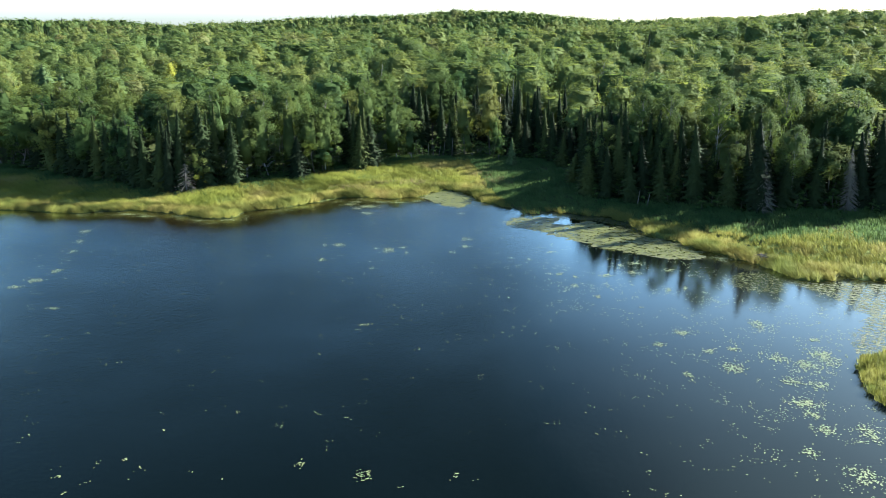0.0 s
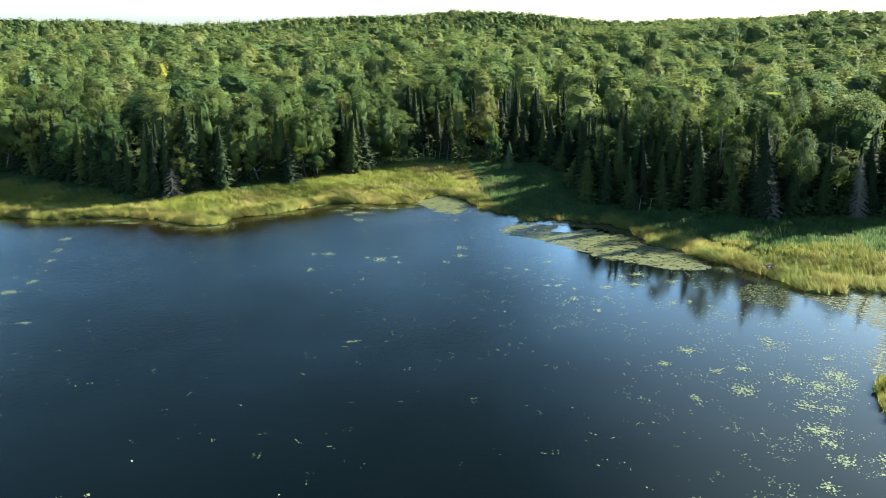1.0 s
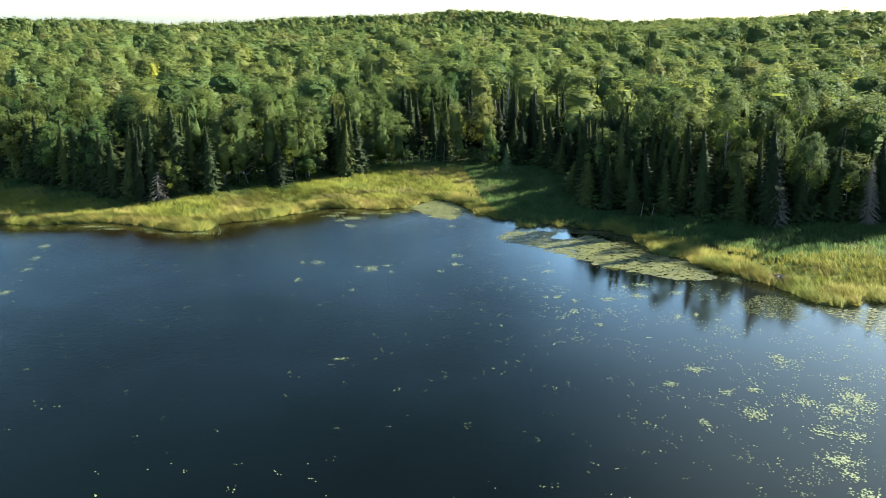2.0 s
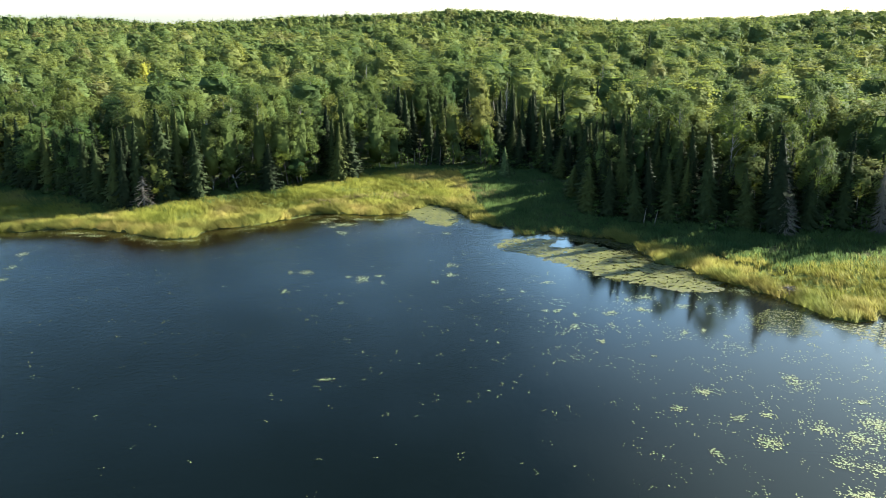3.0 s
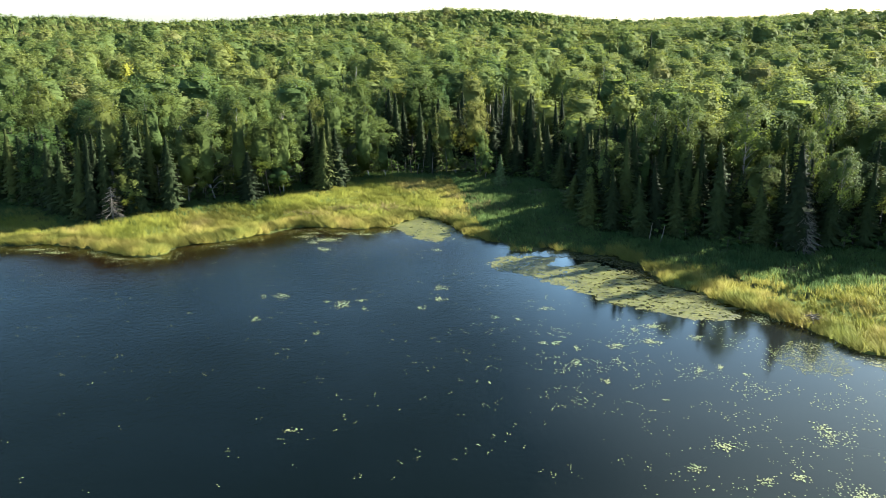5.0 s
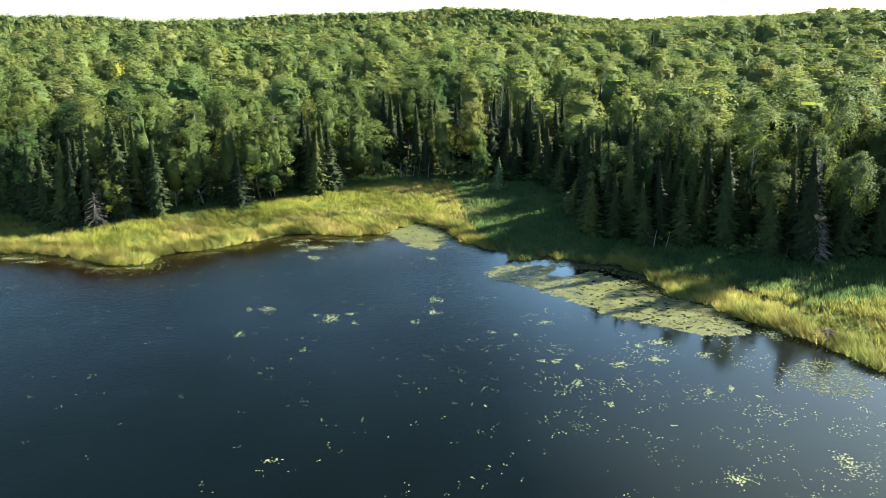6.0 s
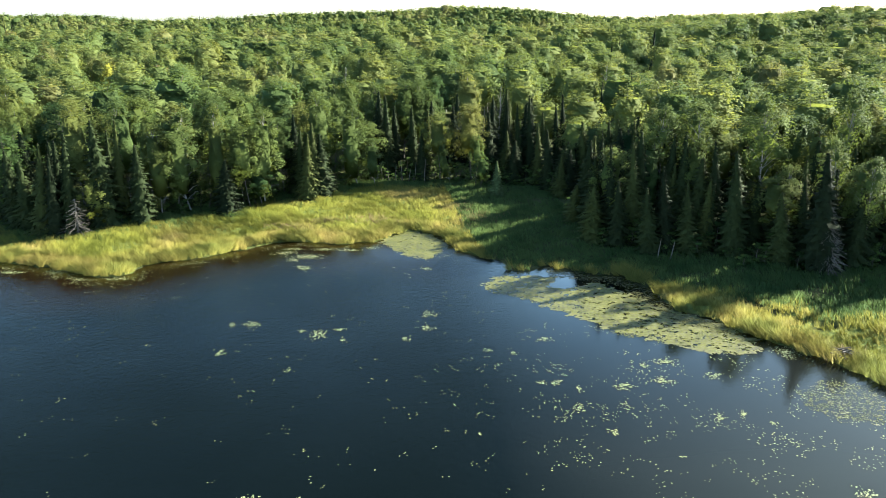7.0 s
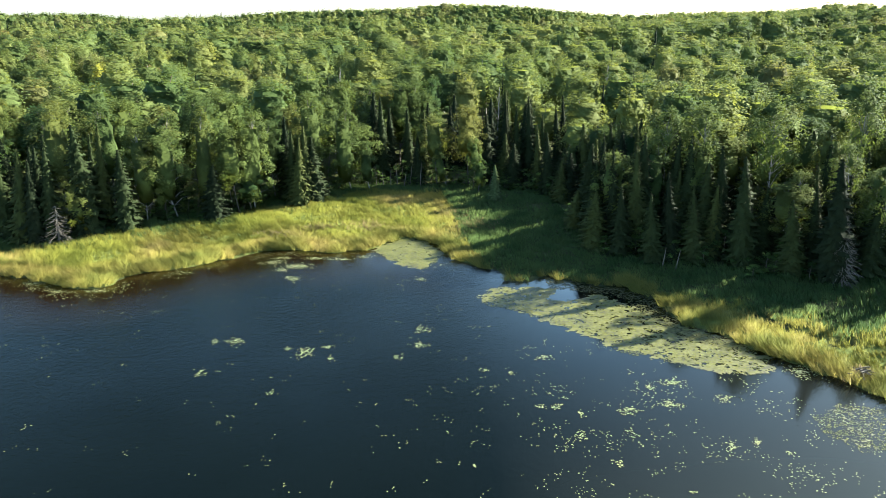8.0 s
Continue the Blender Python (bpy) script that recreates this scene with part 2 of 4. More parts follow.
def lobe_body(rng, mid, size, tall, rings, heart, dense, round_lobe):
    """The dense, lumpy inner foliage of one lobe of a crown."""
    n, m = rings
    i, j = np.meshgrid(np.arange(n + 1), np.arange(m), indexing="ij")
    polar = np.pi * np.clip(i / n, 0.05, 0.95)
    a = 2 * np.pi * (j + 0.5 * i) / m
    k = size * rng.uniform(*dense, i.shape)
    way = np.stack([np.sin(polar) * np.cos(a), np.sin(polar) * np.sin(a), np.cos(polar)], axis=-1)
    v, f = ringed(mid + way * k[..., None] * np.array([1, 1, tall]))
    return v, f, unit(way.reshape(-1, 3) * round_lobe + unit(v - heart) + np.array([0, 0, 0.3]) + rng.normal(size=(v.shape[0], 3)) * 0.12)


def cone_body(rng, h, r, skirt, power, levels=9, m=9):
    """The dense inner body of a spruce, stepped like its whorls."""
    pts, nor = np.zeros((levels + 1, m, 3)), np.zeros((levels + 1, m, 3))
    for i in range(levels + 1):
        u = skirt + (0.97 - skirt) * i / levels
        for j in range(m):
            a = 2 * np.pi * (j + 0.5 * i) / m
            k = r * (1 - u) ** power * rng.uniform(0.35, 0.62) + 0.02
            pts[i, j] = (k * math.cos(a), k * math.sin(a), u * h - 0.25 * k)
            nor[i, j] = (math.cos(a), math.sin(a), 0.35)
    v, f = ringed(pts[::-1])
    return v, f, unit(nor[::-1].reshape(-1, 3))


def tri_mesh(name, v, f, n, mats, index=None, tint=None):
    """A mesh of triangles with soft normals n, one a point."""
    me = bpy.data.meshes.new(name)
    c = len(f)
    me.vertices.add(len(v))
    me.vertices.foreach_set("co", np.asarray(v, np.float32).reshape(-1))
    me.loops.add(3 * c)
    me.loops.foreach_set("vertex_index", np.asarray(f, np.int32).reshape(-1))
    me.polygons.add(c)
    me.polygons.foreach_set("loop_start", np.arange(0, 3 * c, 3, dtype=np.int32))
    for m in mats:
        me.materials.append(m)
    if index is not None:
        me.polygons.foreach_set("material_index", np.asarray(index, np.int32))
    me.polygons.foreach_set("use_smooth", np.ones(c, bool))
    if tint is not None:
        me.attributes.new("tint", "FLOAT", "FACE").data.foreach_set("value", np.asarray(tint, np.float32))
    me.update(calc_edges=True)
    me.attributes.new("custom_normal", "FLOAT_VECTOR", "POINT").data.foreach_set("vector", np.asarray(n, np.float32).reshape(-1))
    return me


def tube(points, radii, sides=5):
    """Quads of a tapered tube along the points."""
    points = np.asarray(points, dtype=float)
    rings = []
    for i, (p, r) in enumerate(zip(points, radii)):
        d = unit(points[min(i + 1, len(points) - 1)] - points[max(i - 1, 0)])
        u = unit(np.cross(d, np.array([0.31, 0.95, 0.02])))
        v = np.cross(d, u)
        a = np.linspace(0, 2 * np.pi, sides, endpoint=False)[:, None]
        rings.append(p + r * (np.cos(a) * u + np.sin(a) * v))
    q = []
    for a, b in zip(rings[:-1], rings[1:]):
        for k in range(sides):
            q.append([a[k], a[(k + 1) % sides], b[(k + 1) % sides], b[k]])
    return np.array(q)


def broadleaf_shape(seed, h, r, leaves, leaf, base=0.36, lobes=15, lean=0.0, limbs=True, sides=6, rings=(4, 7), fill=1.0, top=0.3, lump=(0.30, 0.50), dense=(0.3, 0.6), shell=(0.4, 1.2), round_lobe=0.15, core=0.0, uneven=(0.72, 1.12)):
    """Wood quads and foliage of a broad-leaved tree: bent trunk, limbs and lobes of leaves with gaps between them."""
    rng = np.random.default_rng(seed)
    k = np.linspace(0, 1, 6)
    bend = rng.normal(size=2) * 0.035 * h
    axis = np.stack([lean * k ** 1.4 + bend[0] * np.sin(k * 2.6), bend[1] * np.sin(k * 3.1), k * h * 0.93], axis=1)
    wood = [tube(axis, 0.0058 * h * (1 - 0.82 * k) + 0.008, sides)]
    crown = []
    per = max(3, leaves // lobes)
    heart = np.array([axis[3, 0], axis[3, 1], h * (base + 0.3 * (1 - base))])
    if core:
        rows, turns = (8, 9) if leaves > 500 else (5, 6)
        # the dense inner foliage of the whole crown
        i, j = np.meshgrid(np.arange(rows), np.arange(turns), indexing="ij")
        u = 0.80 - 0.78 * i / (rows - 1)
        wide = r * core * np.sqrt(np.maximum(0.02, 1 - ((u - 0.33) / np.where(u > 0.33, 0.70, 0.55)) ** 2)) * rng.uniform(0.8, 1.12, i.shape)
        a = 2 * np.pi * (j + 0.5 * i) / turns
        v, f = ringed(np.stack([wide * np.cos(a) + axis[3, 0], wide * np.sin(a) + axis[3, 1], h * (base + (1 - base) * u)], axis=-1))
        crown.append((v, f, unit(unit(v - heart) + np.array([0, 0, 0.3]) + rng.normal(size=v.shape) * 0.12)))
    for i in range(lobes):
        # from the top down over an uneven dome, widest at about a third of the crown's height
        u = 1.0 - 1.02 * ((i + 0.4) / lobes) ** 1.15
        girth = math.sqrt(max(0.02, 1 - ((u - 0.33) / (0.70 if u > 0.33 else 0.55)) ** 2))
        size = r * rng.uniform(*lump)
        az = i * 2.4 + rng.uniform(-0.6, 0.6)
        d = max(0.0, r * girth - size * 0.75) * rng.uniform(*uneven)
        z = h * (base + (1.0 - base) * u) - size * 0.8 + rng.uniform(-0.025, 0.025) * h
        at_u = z / h
        fork = max(0.12, at_u - (0.35 * d + 0.25) * rng.uniform(0.8, 1.6) / h)
        root = np.array([np.interp(fork, k, axis[:, j]) for j in range(3)])
        mid = np.array([np.interp(at_u, k, axis[:, 0]) + d * math.cos(az), np.interp(at_u, k, axis[:, 1]) + d * math.sin(az), z])
        tall = rng.uniform(0.95, 1.4)
        if limbs:
            knee = (root + mid) / 2 + np.array([0, 0, 0.03 * h])
            wood.append(tube([root, knee, mid], [0.0022 * h, 0.0015 * h, 0.0006 * h], 3))
        if rng.uniform() < fill:
            crown.append(lobe_body(rng, mid, size, tall, rings, heart, dense, round_lobe))
        m = max(3, int(per * rng.uniform(0.75, 1.25)))
        way = unit(rng.normal(size=(m, 3)) + np.array([0, 0, top]))
        at = mid + way * size * rng.uniform(*shell, (m, 1)) * np.array([1, 1, tall])
        crown.append(leaf_sprays(rng, at, unit(way * round_lobe + unit(at - heart) + np.array([0, 0, 0.3])), leaf, leaf * 0.75))
    return np.concatenate(wood), together(crown)


def spruce_shape(seed, h, r, levels, per, skirt=0.05, bare=False, power=0.9, sides=5, twigs=4, body=(9, 8)):
    """Wood quads and needles of a spruce: drooping boughs with hanging twigs round a straight stem, and a thin spire."""
    rng = np.random.default_rng(seed)
    k = np.linspace(0, 1, 4)
    sway = rng.normal(size=2) * 0.008 * h
    wood = [tube(np.stack([sway[0] * np.sin(3 * k), sway[1] * np.sin(3 * k), k * h], axis=1), 0.011 * h * (1 - 0.93 * k) + 0.008, sides)]
    tris, nor = [], []
    up = np.array([0.0, 0.0, 1.0])
    for i in range(levels):
        u0 = skirt + (0.985 - skirt) * (i / (levels - 1)) ** 0.92
        count = per if u0 < 0.8 else max(4, per - 2)
        for j in range(count):
            u = min(0.985, u0 + rng.uniform(-0.6, 0.6) * (0.985 - skirt) / levels)
            az = j * 2 * np.pi / count + i * 1.3 + rng.uniform(-0.4, 0.4)
            reach = (r * (1 - u) ** power * rng.uniform(0.82, 1.06) + 0.05 * r) * rng.uniform(0.62, 1.12)
            way = np.array([math.cos(az), math.sin(az), 0.0])
            side = np.array([-way[1], way[0], 0.0])
            a = np.array([0, 0, u * h + 0.10 * reach])
            tip = way * reach + np.array([0, 0, u * h - reach * (rng.uniform(0.5, 0.9) if bare else rng.uniform(0.15, 0.45))])
            if bare:
                wood.append(tube([a, (a + tip) / 2 + np.array([0, 0, -0.04 * reach]), tip], [0.038, 0.03, 0.012], 3))
                for _ in range(4):
                    f = rng.uniform(0.35, 0.95)
                    b = a + (tip - a) * f
                    c = b + side * rng.uniform(-0.32, 0.32) * reach + way * 0.1 * reach + np.array([0, 0, rng.uniform(-0.28, 0.05) * reach])
                    wood.append(tube([b, c], [0.02, 0.008], 3))
                continue
            run = tip - a
            half = side * (0.20 * reach + 0.06) * rng.uniform(0.7, 1.2)
            knee = a + run * rng.uniform(0.5, 0.7)
            sag = up * (0.10 * reach + 0.03)
            soft = unit(way + 0.45 * up + rng.normal(size=3) * 0.15)
            for s in (-1.0, 1.0):
                tris.append([a, knee + half * s - sag, tip])
                nor.append(unit(soft + 0.3 * s * side))
            for f in np.linspace(0.35, 1.0, twigs):
                s = rng.choice((-1.0, 1.0))
                c = a + run * (f + rng.uniform(-0.08, 0.08)) + half * s * rng.uniform(0.0, 0.9) * (1.2 - f)
                l = (0.11 * reach + 0.12) * rng.uniform(0.7, 1.1)
                d = unit(way * rng.uniform(0.1, 0.8) + side * s * rng.uniform(0.0, 0.9) - up * rng.uniform(0.2, 0.9)) * l
                w = unit(np.cross(d, way + rng.normal(size=3) * 0.5)) * l * rng.uniform(0.25, 0.45)
                tris.append([c + d, c - d * 0.4 + w, c - d * 0.4 - w])
                nor.append(unit(soft + 0.3 * s * side + rng.normal(size=3) * 0.15))
    if bare:
        return np.concatenate(wood), None
    return np.concatenate(wood), together([loose(tris, np.array(nor)), cone_body(rng, h, r, skirt, power, *body)])


def part(name, me, parent, label=""):
    ob = new(name, me)
    ob.parent = parent
    if label:
        ob["label"] = label
    return ob


# ================= land and water =================
SHORE = [(-110, 118), (-92, 117), (-75, 115), (-63, 112.3), (-52, 114), (-45, 112), (-37.8, 108.8), (-33.6, 109.2), (-33.6, 112.8), (-28.5, 114.5), (-23.5, 118), (-19, 121.3), (-15, 122.3),
         (-9, 120.5), (-4.6, 122), (0, 127.6), (4.6, 123), (5.6, 118), (9.5, 114.8), (11.6, 113.4), (12.9, 110.4), (14.9, 110.2), (16.8, 111.9), (18.6, 110.4), (22.8, 108.5), (26.0, 108.0), (27.7, 104.6), (28.3, 100.5), (29.4, 97.6)]
SHORE += [(32.4, 94.7), (34.3, 90.9), (36.4, 89.2), (38.2, 87.2), (39.6, 84.9), (41.6, 80.6), (43.6, 78.6), (46, 79), (47.2, 80.8), (52, 78.8), (62, 76), (80, 72), (92, 40), (84, -20), (40, -80), (-60, -110), (-190, -80), (-240, 20), (-190, 100)]
CHANNEL = [(35.5, 99.4), (36.7, 98.2), (39.0, 95.7), (40.8, 93.1), (43.5, 92.4), (43.3, 92.0), (40.5, 92.6), (38.6, 95.3), (36.3, 97.9)]
ISLAND = [(35.3, 50.6), (35.6, 53.6), (37.0, 58.2), (38.8, 59.6), (41.5, 60.2), (46, 59), (49, 54), (44, 48.5), (38.5, 47.5)]
TREELINE = [(-400, 150), (-130, 146), (-90, 141), (-81, 137), (-68, 130.6), (-52.3, 122.6), (-46, 124), (-43, 126), (-38.7, 127.6), (-34, 130.6), (-30, 132.2), (-25, 136.4), (-22.8, 140.3), (-16.7, 141.2),
            (-12.8, 145), (-11.4, 148.1), (-4.9, 150.3), (4.7, 149), (13, 146.3), (20.5, 144), (22.4, 140), (23, 127), (24.8, 118), (30.6, 113.2), (36, 111), (43.3, 105.6), (52, 103.7), (66, 102), (72, 101), (90, 108), (120, 130), (400, 170)]
_tx, _ty = np.array(TREELINE, dtype=float).T


def tree_y(x):
    return np.interp(x, _tx, _ty)


def signed_distance(px, py, ring):
    """Distance to the ring, positive outside it."""
    a = np.array(ring, dtype=float)
    b = np.roll(a, -1, axis=0)
    px, py = np.asarray(px, float), np.asarray(py, float)
    best, inside = np.full(px.shape, 1e9), np.zeros(px.shape, bool)
    for (ax, ay), (bx, by) in zip(a, b):
        dx, dy = bx - ax, by - ay
        s = np.clip(((px - ax) * dx + (py - ay) * dy) / (dx * dx + dy * dy), 0, 1)
        best = np.minimum(best, np.hypot(px - ax - s * dx, py - ay - s * dy))
        cross = (ay > py) != (by > py)
        inside ^= cross & (px < dx * (py - ay) / (dy if dy else 1e-9) + ax)
    return np.where(inside, -best, best)


def ripple(px, py, scale, seed=0.0):
    """Smooth noise between -1 and 1, from sums of turned waves."""
    s = 0.0
    for i, (a, f) in enumerate(((0.3, 1.0), (1.4, 1.31), (2.5, 0.83), (0.9, 1.9), (2.0, 2.4))):
        s = s + np.sin((px * math.cos(a) + py * math.sin(a)) * f / scale + seed * (i + 1.7) + 1.3 * np.sin((px * math.sin(a * 2) - py * math.cos(a)) * 0.6 / scale + i))
    return s / 3.2


def shore_distance(px, py):
    d = signed_distance(px, py, SHORE)
    d = d + 0.45 * ripple(px, py, 0.9, 2.0) + 0.25 * ripple(px, py, 0.35, 5.0)
    return d, signed_distance(px, py, ISLAND) + 0.2 * ripple(px, py, 0.4, 1.0)


def land_z(px, py):
    px, py = np.asarray(px, float), np.asarray(py, float)
    d, isl = shore_distance(px, py)
    d = np.maximum(d, -isl)
    low = np.where(d < 0, np.maximum(-1.6, d * 0.5 - 0.06), 0.10 + 0.075 * np.minimum(d, 22) + 0.10 * np.minimum(d, 1.0))
    # a low ridge close behind, a steeper hill to the east and a long one on the skyline with a dip between
    back = np.clip((py - 165) / 60, 0, 1)
    hills = (7.5 - 1.5 * np.clip((-60 - px) / 150, 0, 1)) * np.exp(-((py - 350) / 90) ** 2)
    hills += 13.0 * np.exp(-((px - 245) / 105) ** 2 - ((py - 455) / 105) ** 2)
    far_hill = 14.0 + 2.0 * np.clip((-270 - px) / 50, 0, 1) - 4.0 * np.exp(-((px - 165) / 50) ** 2) + 4.5 * np.exp(-((px - 15) / 120) ** 2) + 3.0 * np.exp(-((px - 18) / 34) ** 2) - 2.5 * np.exp(-((px + 235) / 75) ** 2)
    hills += far_hill * np.exp(-((np.minimum(py, 630) - 630) / 95) ** 2) - 0.06 * np.clip(py - 760, 0, 500)
    hills = back * (hills + 1.0 * ripple(px, py, 26.0, 3.0))
    meadow = (0.11 * ripple(px, py, 1.0, 7.0) + 0.07 * ripple(px, py, 0.45, 3.0)) * np.clip(d / 2, 0, 1)
    ditch = 0.9 * np.clip(0.55 - signed_distance(px, py, CHANNEL), 0, 0.9)
    return low + np.where(d > 0, hills + meadow - ditch, 0)


def graded(edges):
    """Coordinates stepping evenly within each stretch: (from, to, step)."""
    out = []
    for a, b, s in edges:
        out += list(np.arange(a, b, s))
    return np.array(out + [edges[-1][1]])


def herb_shade_reach(px):
    """How far the herbs, coloured dark for the wood's shade, spread over the meadow."""
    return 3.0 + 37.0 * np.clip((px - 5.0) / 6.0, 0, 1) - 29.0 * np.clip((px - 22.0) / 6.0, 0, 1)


def build_ground():
    xs = graded([(-3000, -600, 200), (-600, -110, 18), (-110, 90, 1.25), (90, 600, 18), (600, 3000, 200)])
    ys = graded([(-1500, -150, 90), (-150, 40, 8), (40, 160, 1.25), (160, 900, 12), (900, 4300, 200)])
    gx, gy = np.meshgrid(xs, ys)
    gz = land_z(gx, gy)
    me = bpy.data.meshes.new("ground")
    w = len(xs)
    idx = np.arange(gx.size).reshape(gx.shape)
    faces = np.stack([idx[:-1, :-1], idx[:-1, 1:], idx[1:, 1:], idx[1:, :-1]], axis=-1).reshape(-1, 4)
    me.from_pydata(np.stack([gx, gy, gz], axis=-1).reshape(-1, 3).tolist(), [], faces.tolist())
    me.polygons.foreach_set("use_smooth", np.ones(len(me.polygons), bool))
    me.materials.append(M_GROUND)
    d, isl = shore_distance(gx, gy)
    # thatch gives way to dark peat where the wood's shade is painted in
    sedge = np.clip(np.maximum(d, -isl) / 0.6, 0, 1) * np.clip((tree_y(gx) - gy - herb_shade_reach(gx) + 2.0) / 4.0, 0.15, 1) * (signed_distance(gx, gy, CHANNEL) > 0.3)
    me.attributes.new("sedge", "FLOAT", "POINT").data.foreach_set("value", sedge.reshape(-1).astype(np.float32))
    return tagged(new("ground", me), "peaty lake basin, wet meadow and wooded hills", "ground", kind="structure")


build_ground()


def build_water():
    xs, ys = np.arange(-260, 112, 2.0), np.arange(-130, 138, 2.0)
    gx, gy = np.meshgrid(xs, ys)
    idx = np.arange(gx.size).reshape(gx.shape)
    faces = np.stack([idx[:-1, :-1], idx[:-1, 1:], idx[1:, 1:], idx[1:, :-1]], axis=-1).reshape(-1, 4)
    me = bpy.data.meshes.new("water")
    me.from_pydata(np.stack([gx, gy, gx * 0], axis=-1).reshape(-1, 3).tolist(), [], faces.tolist())
    d = signed_distance(gx, gy, SHORE)
    shoal = np.clip(1 + d / 13.0, 0, 1) * np.clip((8 - gx) / 10, 0.15, 1)
    me.attributes.new("shoal", "FLOAT", "POINT").data.foreach_set("value", shoal.reshape(-1).astype(np.float32))
    me.materials.append(M_WATER)
    return tagged(new("water", me), "dark tannin-stained lake with light ripples", "lake", kind="structure")


build_water()

# ================= single trees =================
# rows: x, y, height, crown radius, lean
SPRUCE_WEST = [
    (-51.0, 123.1, 13.0, 2.1, 1.7), (-49.2, 122.6, 11.5, 1.9, 0.9), (-47.7, 124.0, 14.4, 2.4, 1.2), (-50.2, 126.2, 12.5, 2.0, 1.3), (-43.7, 126.5, 15.2, 3.1, -0.3), (-44.0, 125.5, 11.7, 2.1, 0.2),
    (-43.0, 129.8, 14.5, 2.1, 1.1), (-44.9, 131.0, 12.8, 1.8, 1.1), (-38.9, 127.3, 11.6, 2.3, 0.3), (-28.5, 133.0, 8.1, 2.6, 0.5), (-19.7, 143.4, 13.2, 2.0, 0.2), (-18.5, 141.2, 11.2, 2.2, 0.3),
    (-16.6, 141.2, 12.1, 2.7, 0.3), (-17.5, 139.8, 10.8, 2.3, 0.9), (-15.4, 141.9, 10.4, 2.9, 0.1)]
SPRUCE_COVE = [
    (-17.1, 154.0, 13.2, 1.8, 0.3), (-5.6, 155.9, 14.0, 2.2, 0.0), (-1.0, 156.6, 12.8, 2.0, -0.1), (0.8, 151.4, 9.2, 1.8, 0.0), (18.0, 154.4, 13.3, 1.8, -0.6),
    (20.3, 154.3, 14.6, 2.0, -0.8), (20.9, 147.4, 10.9, 1.9, -0.8), (22.0, 143.9, 10.2, 2.0, -0.7), (25.3, 155.9, 12.9, 1.8, -0.9), (26.6, 157.2, 14.5, 1.9, -0.9), (16.6, 148.6, 7.8, 2.4, 0.2),
    (28.0, 144.8, 11.5, 2.1, -1.0), (22.9, 156.0, 11.5, 1.6, -0.7), (33.9, 164.2, 13.6, 1.8, -1.1)]
SPRUCE_EAST = [
    (27.2, 120.8, 12.8, 2.1, -1.0), (23.1, 126.8, 5.8, 2.1, 0.4), (34.2, 136.0, 12.9, 1.9, -1.1), (33.0, 115.4, 11.2, 2.2, -1.6), (30.6, 114.6, 8.6, 2.2, -1.1), (27.3, 117.3, 8.7, 2.3, -0.5),
    (40.0, 117.0, 13.5, 2.0, -1.8), (40.1, 111.2, 13.4, 2.3, -1.5), (44.4, 107.9, 9.0, 2.3, -1.4), (47.5, 105.2, 14.1, 2.7, -1.6), (66.5, 105.0, 14.1, 3.1, -2.9), (63.8, 105.8, 12.2, 2.2, -2.5),
    (48.3, 110.6, 9.5, 1.9, -1.5), (29.8, 119.5, 13.0, 2.4, -1.0), (31.6, 123.0, 14.0, 2.3, -0.8), (24.4, 119.6, 7.5, 2.5, -0.1), (35.4, 113.9, 8.8, 2.2, -1.1)]
BIRCHES_AT = [
    (-37.5, 130.9, 13.8, 3.0, -0.2), (-33.9, 133.1, 15.3, 3.9, 0.6), (-30.3, 136.8, 15.2, 2.7, 0.2), (-23.8, 138.0, 15.2, 3.6, 1.6), (-10.3, 148.5, 14.3, 3.3, 0.0), (-7.2, 148.4, 8.4, 2.1, -0.1),
    (5.9, 150.1, 8.0, 1.6, -1.7), (39.4, 124.0, 17.2, 4.0, -0.6), (45.4, 118.9, 18.2, 3.9, -1.0), (53.0, 106.0, 13.0, 2.4, -0.8), (52.2, 110.6, 14.6, 2.3, -2.6), (54.6, 108.6, 11.8, 2.7, -2.7),
    (35.8, 128.5, 15.8, 3.4, -0.8), (58.2, 121.6, 18.6, 3.2, -0.5), (48.1, 113.7, 10.8, 2.3, -2.0)]
MAPLES_AT = [
    (-25.7, 136.1, 12.9, 3.0, 0.5), (-24.1, 137.3, 6.1, 2.9, 0.1), (9.5, 152.0, 13.5, 3.7, -0.6), (10.0, 148.0, 9.0, 1.5, -0.3), (10.8, 146.0, 6.1, 1.7, -0.2), (-45.0, 125.5, 8.8, 2.6, -0.6),
    (26.3, 144.9, 8.0, 1.9, -0.4), (30.2, 142.9, 8.0, 2.0, -0.7), (-85.7, 141.1, 14.6, 4.8, 1.7), (-76.7, 139.1, 12.6, 4.4, 2.2), (-80.1, 138.1, 11.6, 3.9, 2.1), (-69.7, 134.2, 11.6, 3.4, 1.9),
    (-59.3, 128.9, 12.7, 3.5, 1.9)]
FRONT = np.array([r[:2] for r in SPRUCE_WEST + SPRUCE_COVE + SPRUCE_EAST + BIRCHES_AT + MAPLES_AT])
rng = np.random.default_rng(11)


def tree_model(name, shape, bark, leaf_mat):
    """The meshes of one kind of tree, at a height of 10 m and a crown radius of 2 m."""
    wood, crown = shape
    return quad_mesh(name + "_trunk", wood, [bark]), tri_mesh(name + "_crown", *crown, [leaf_mat]) if crown is not None else None


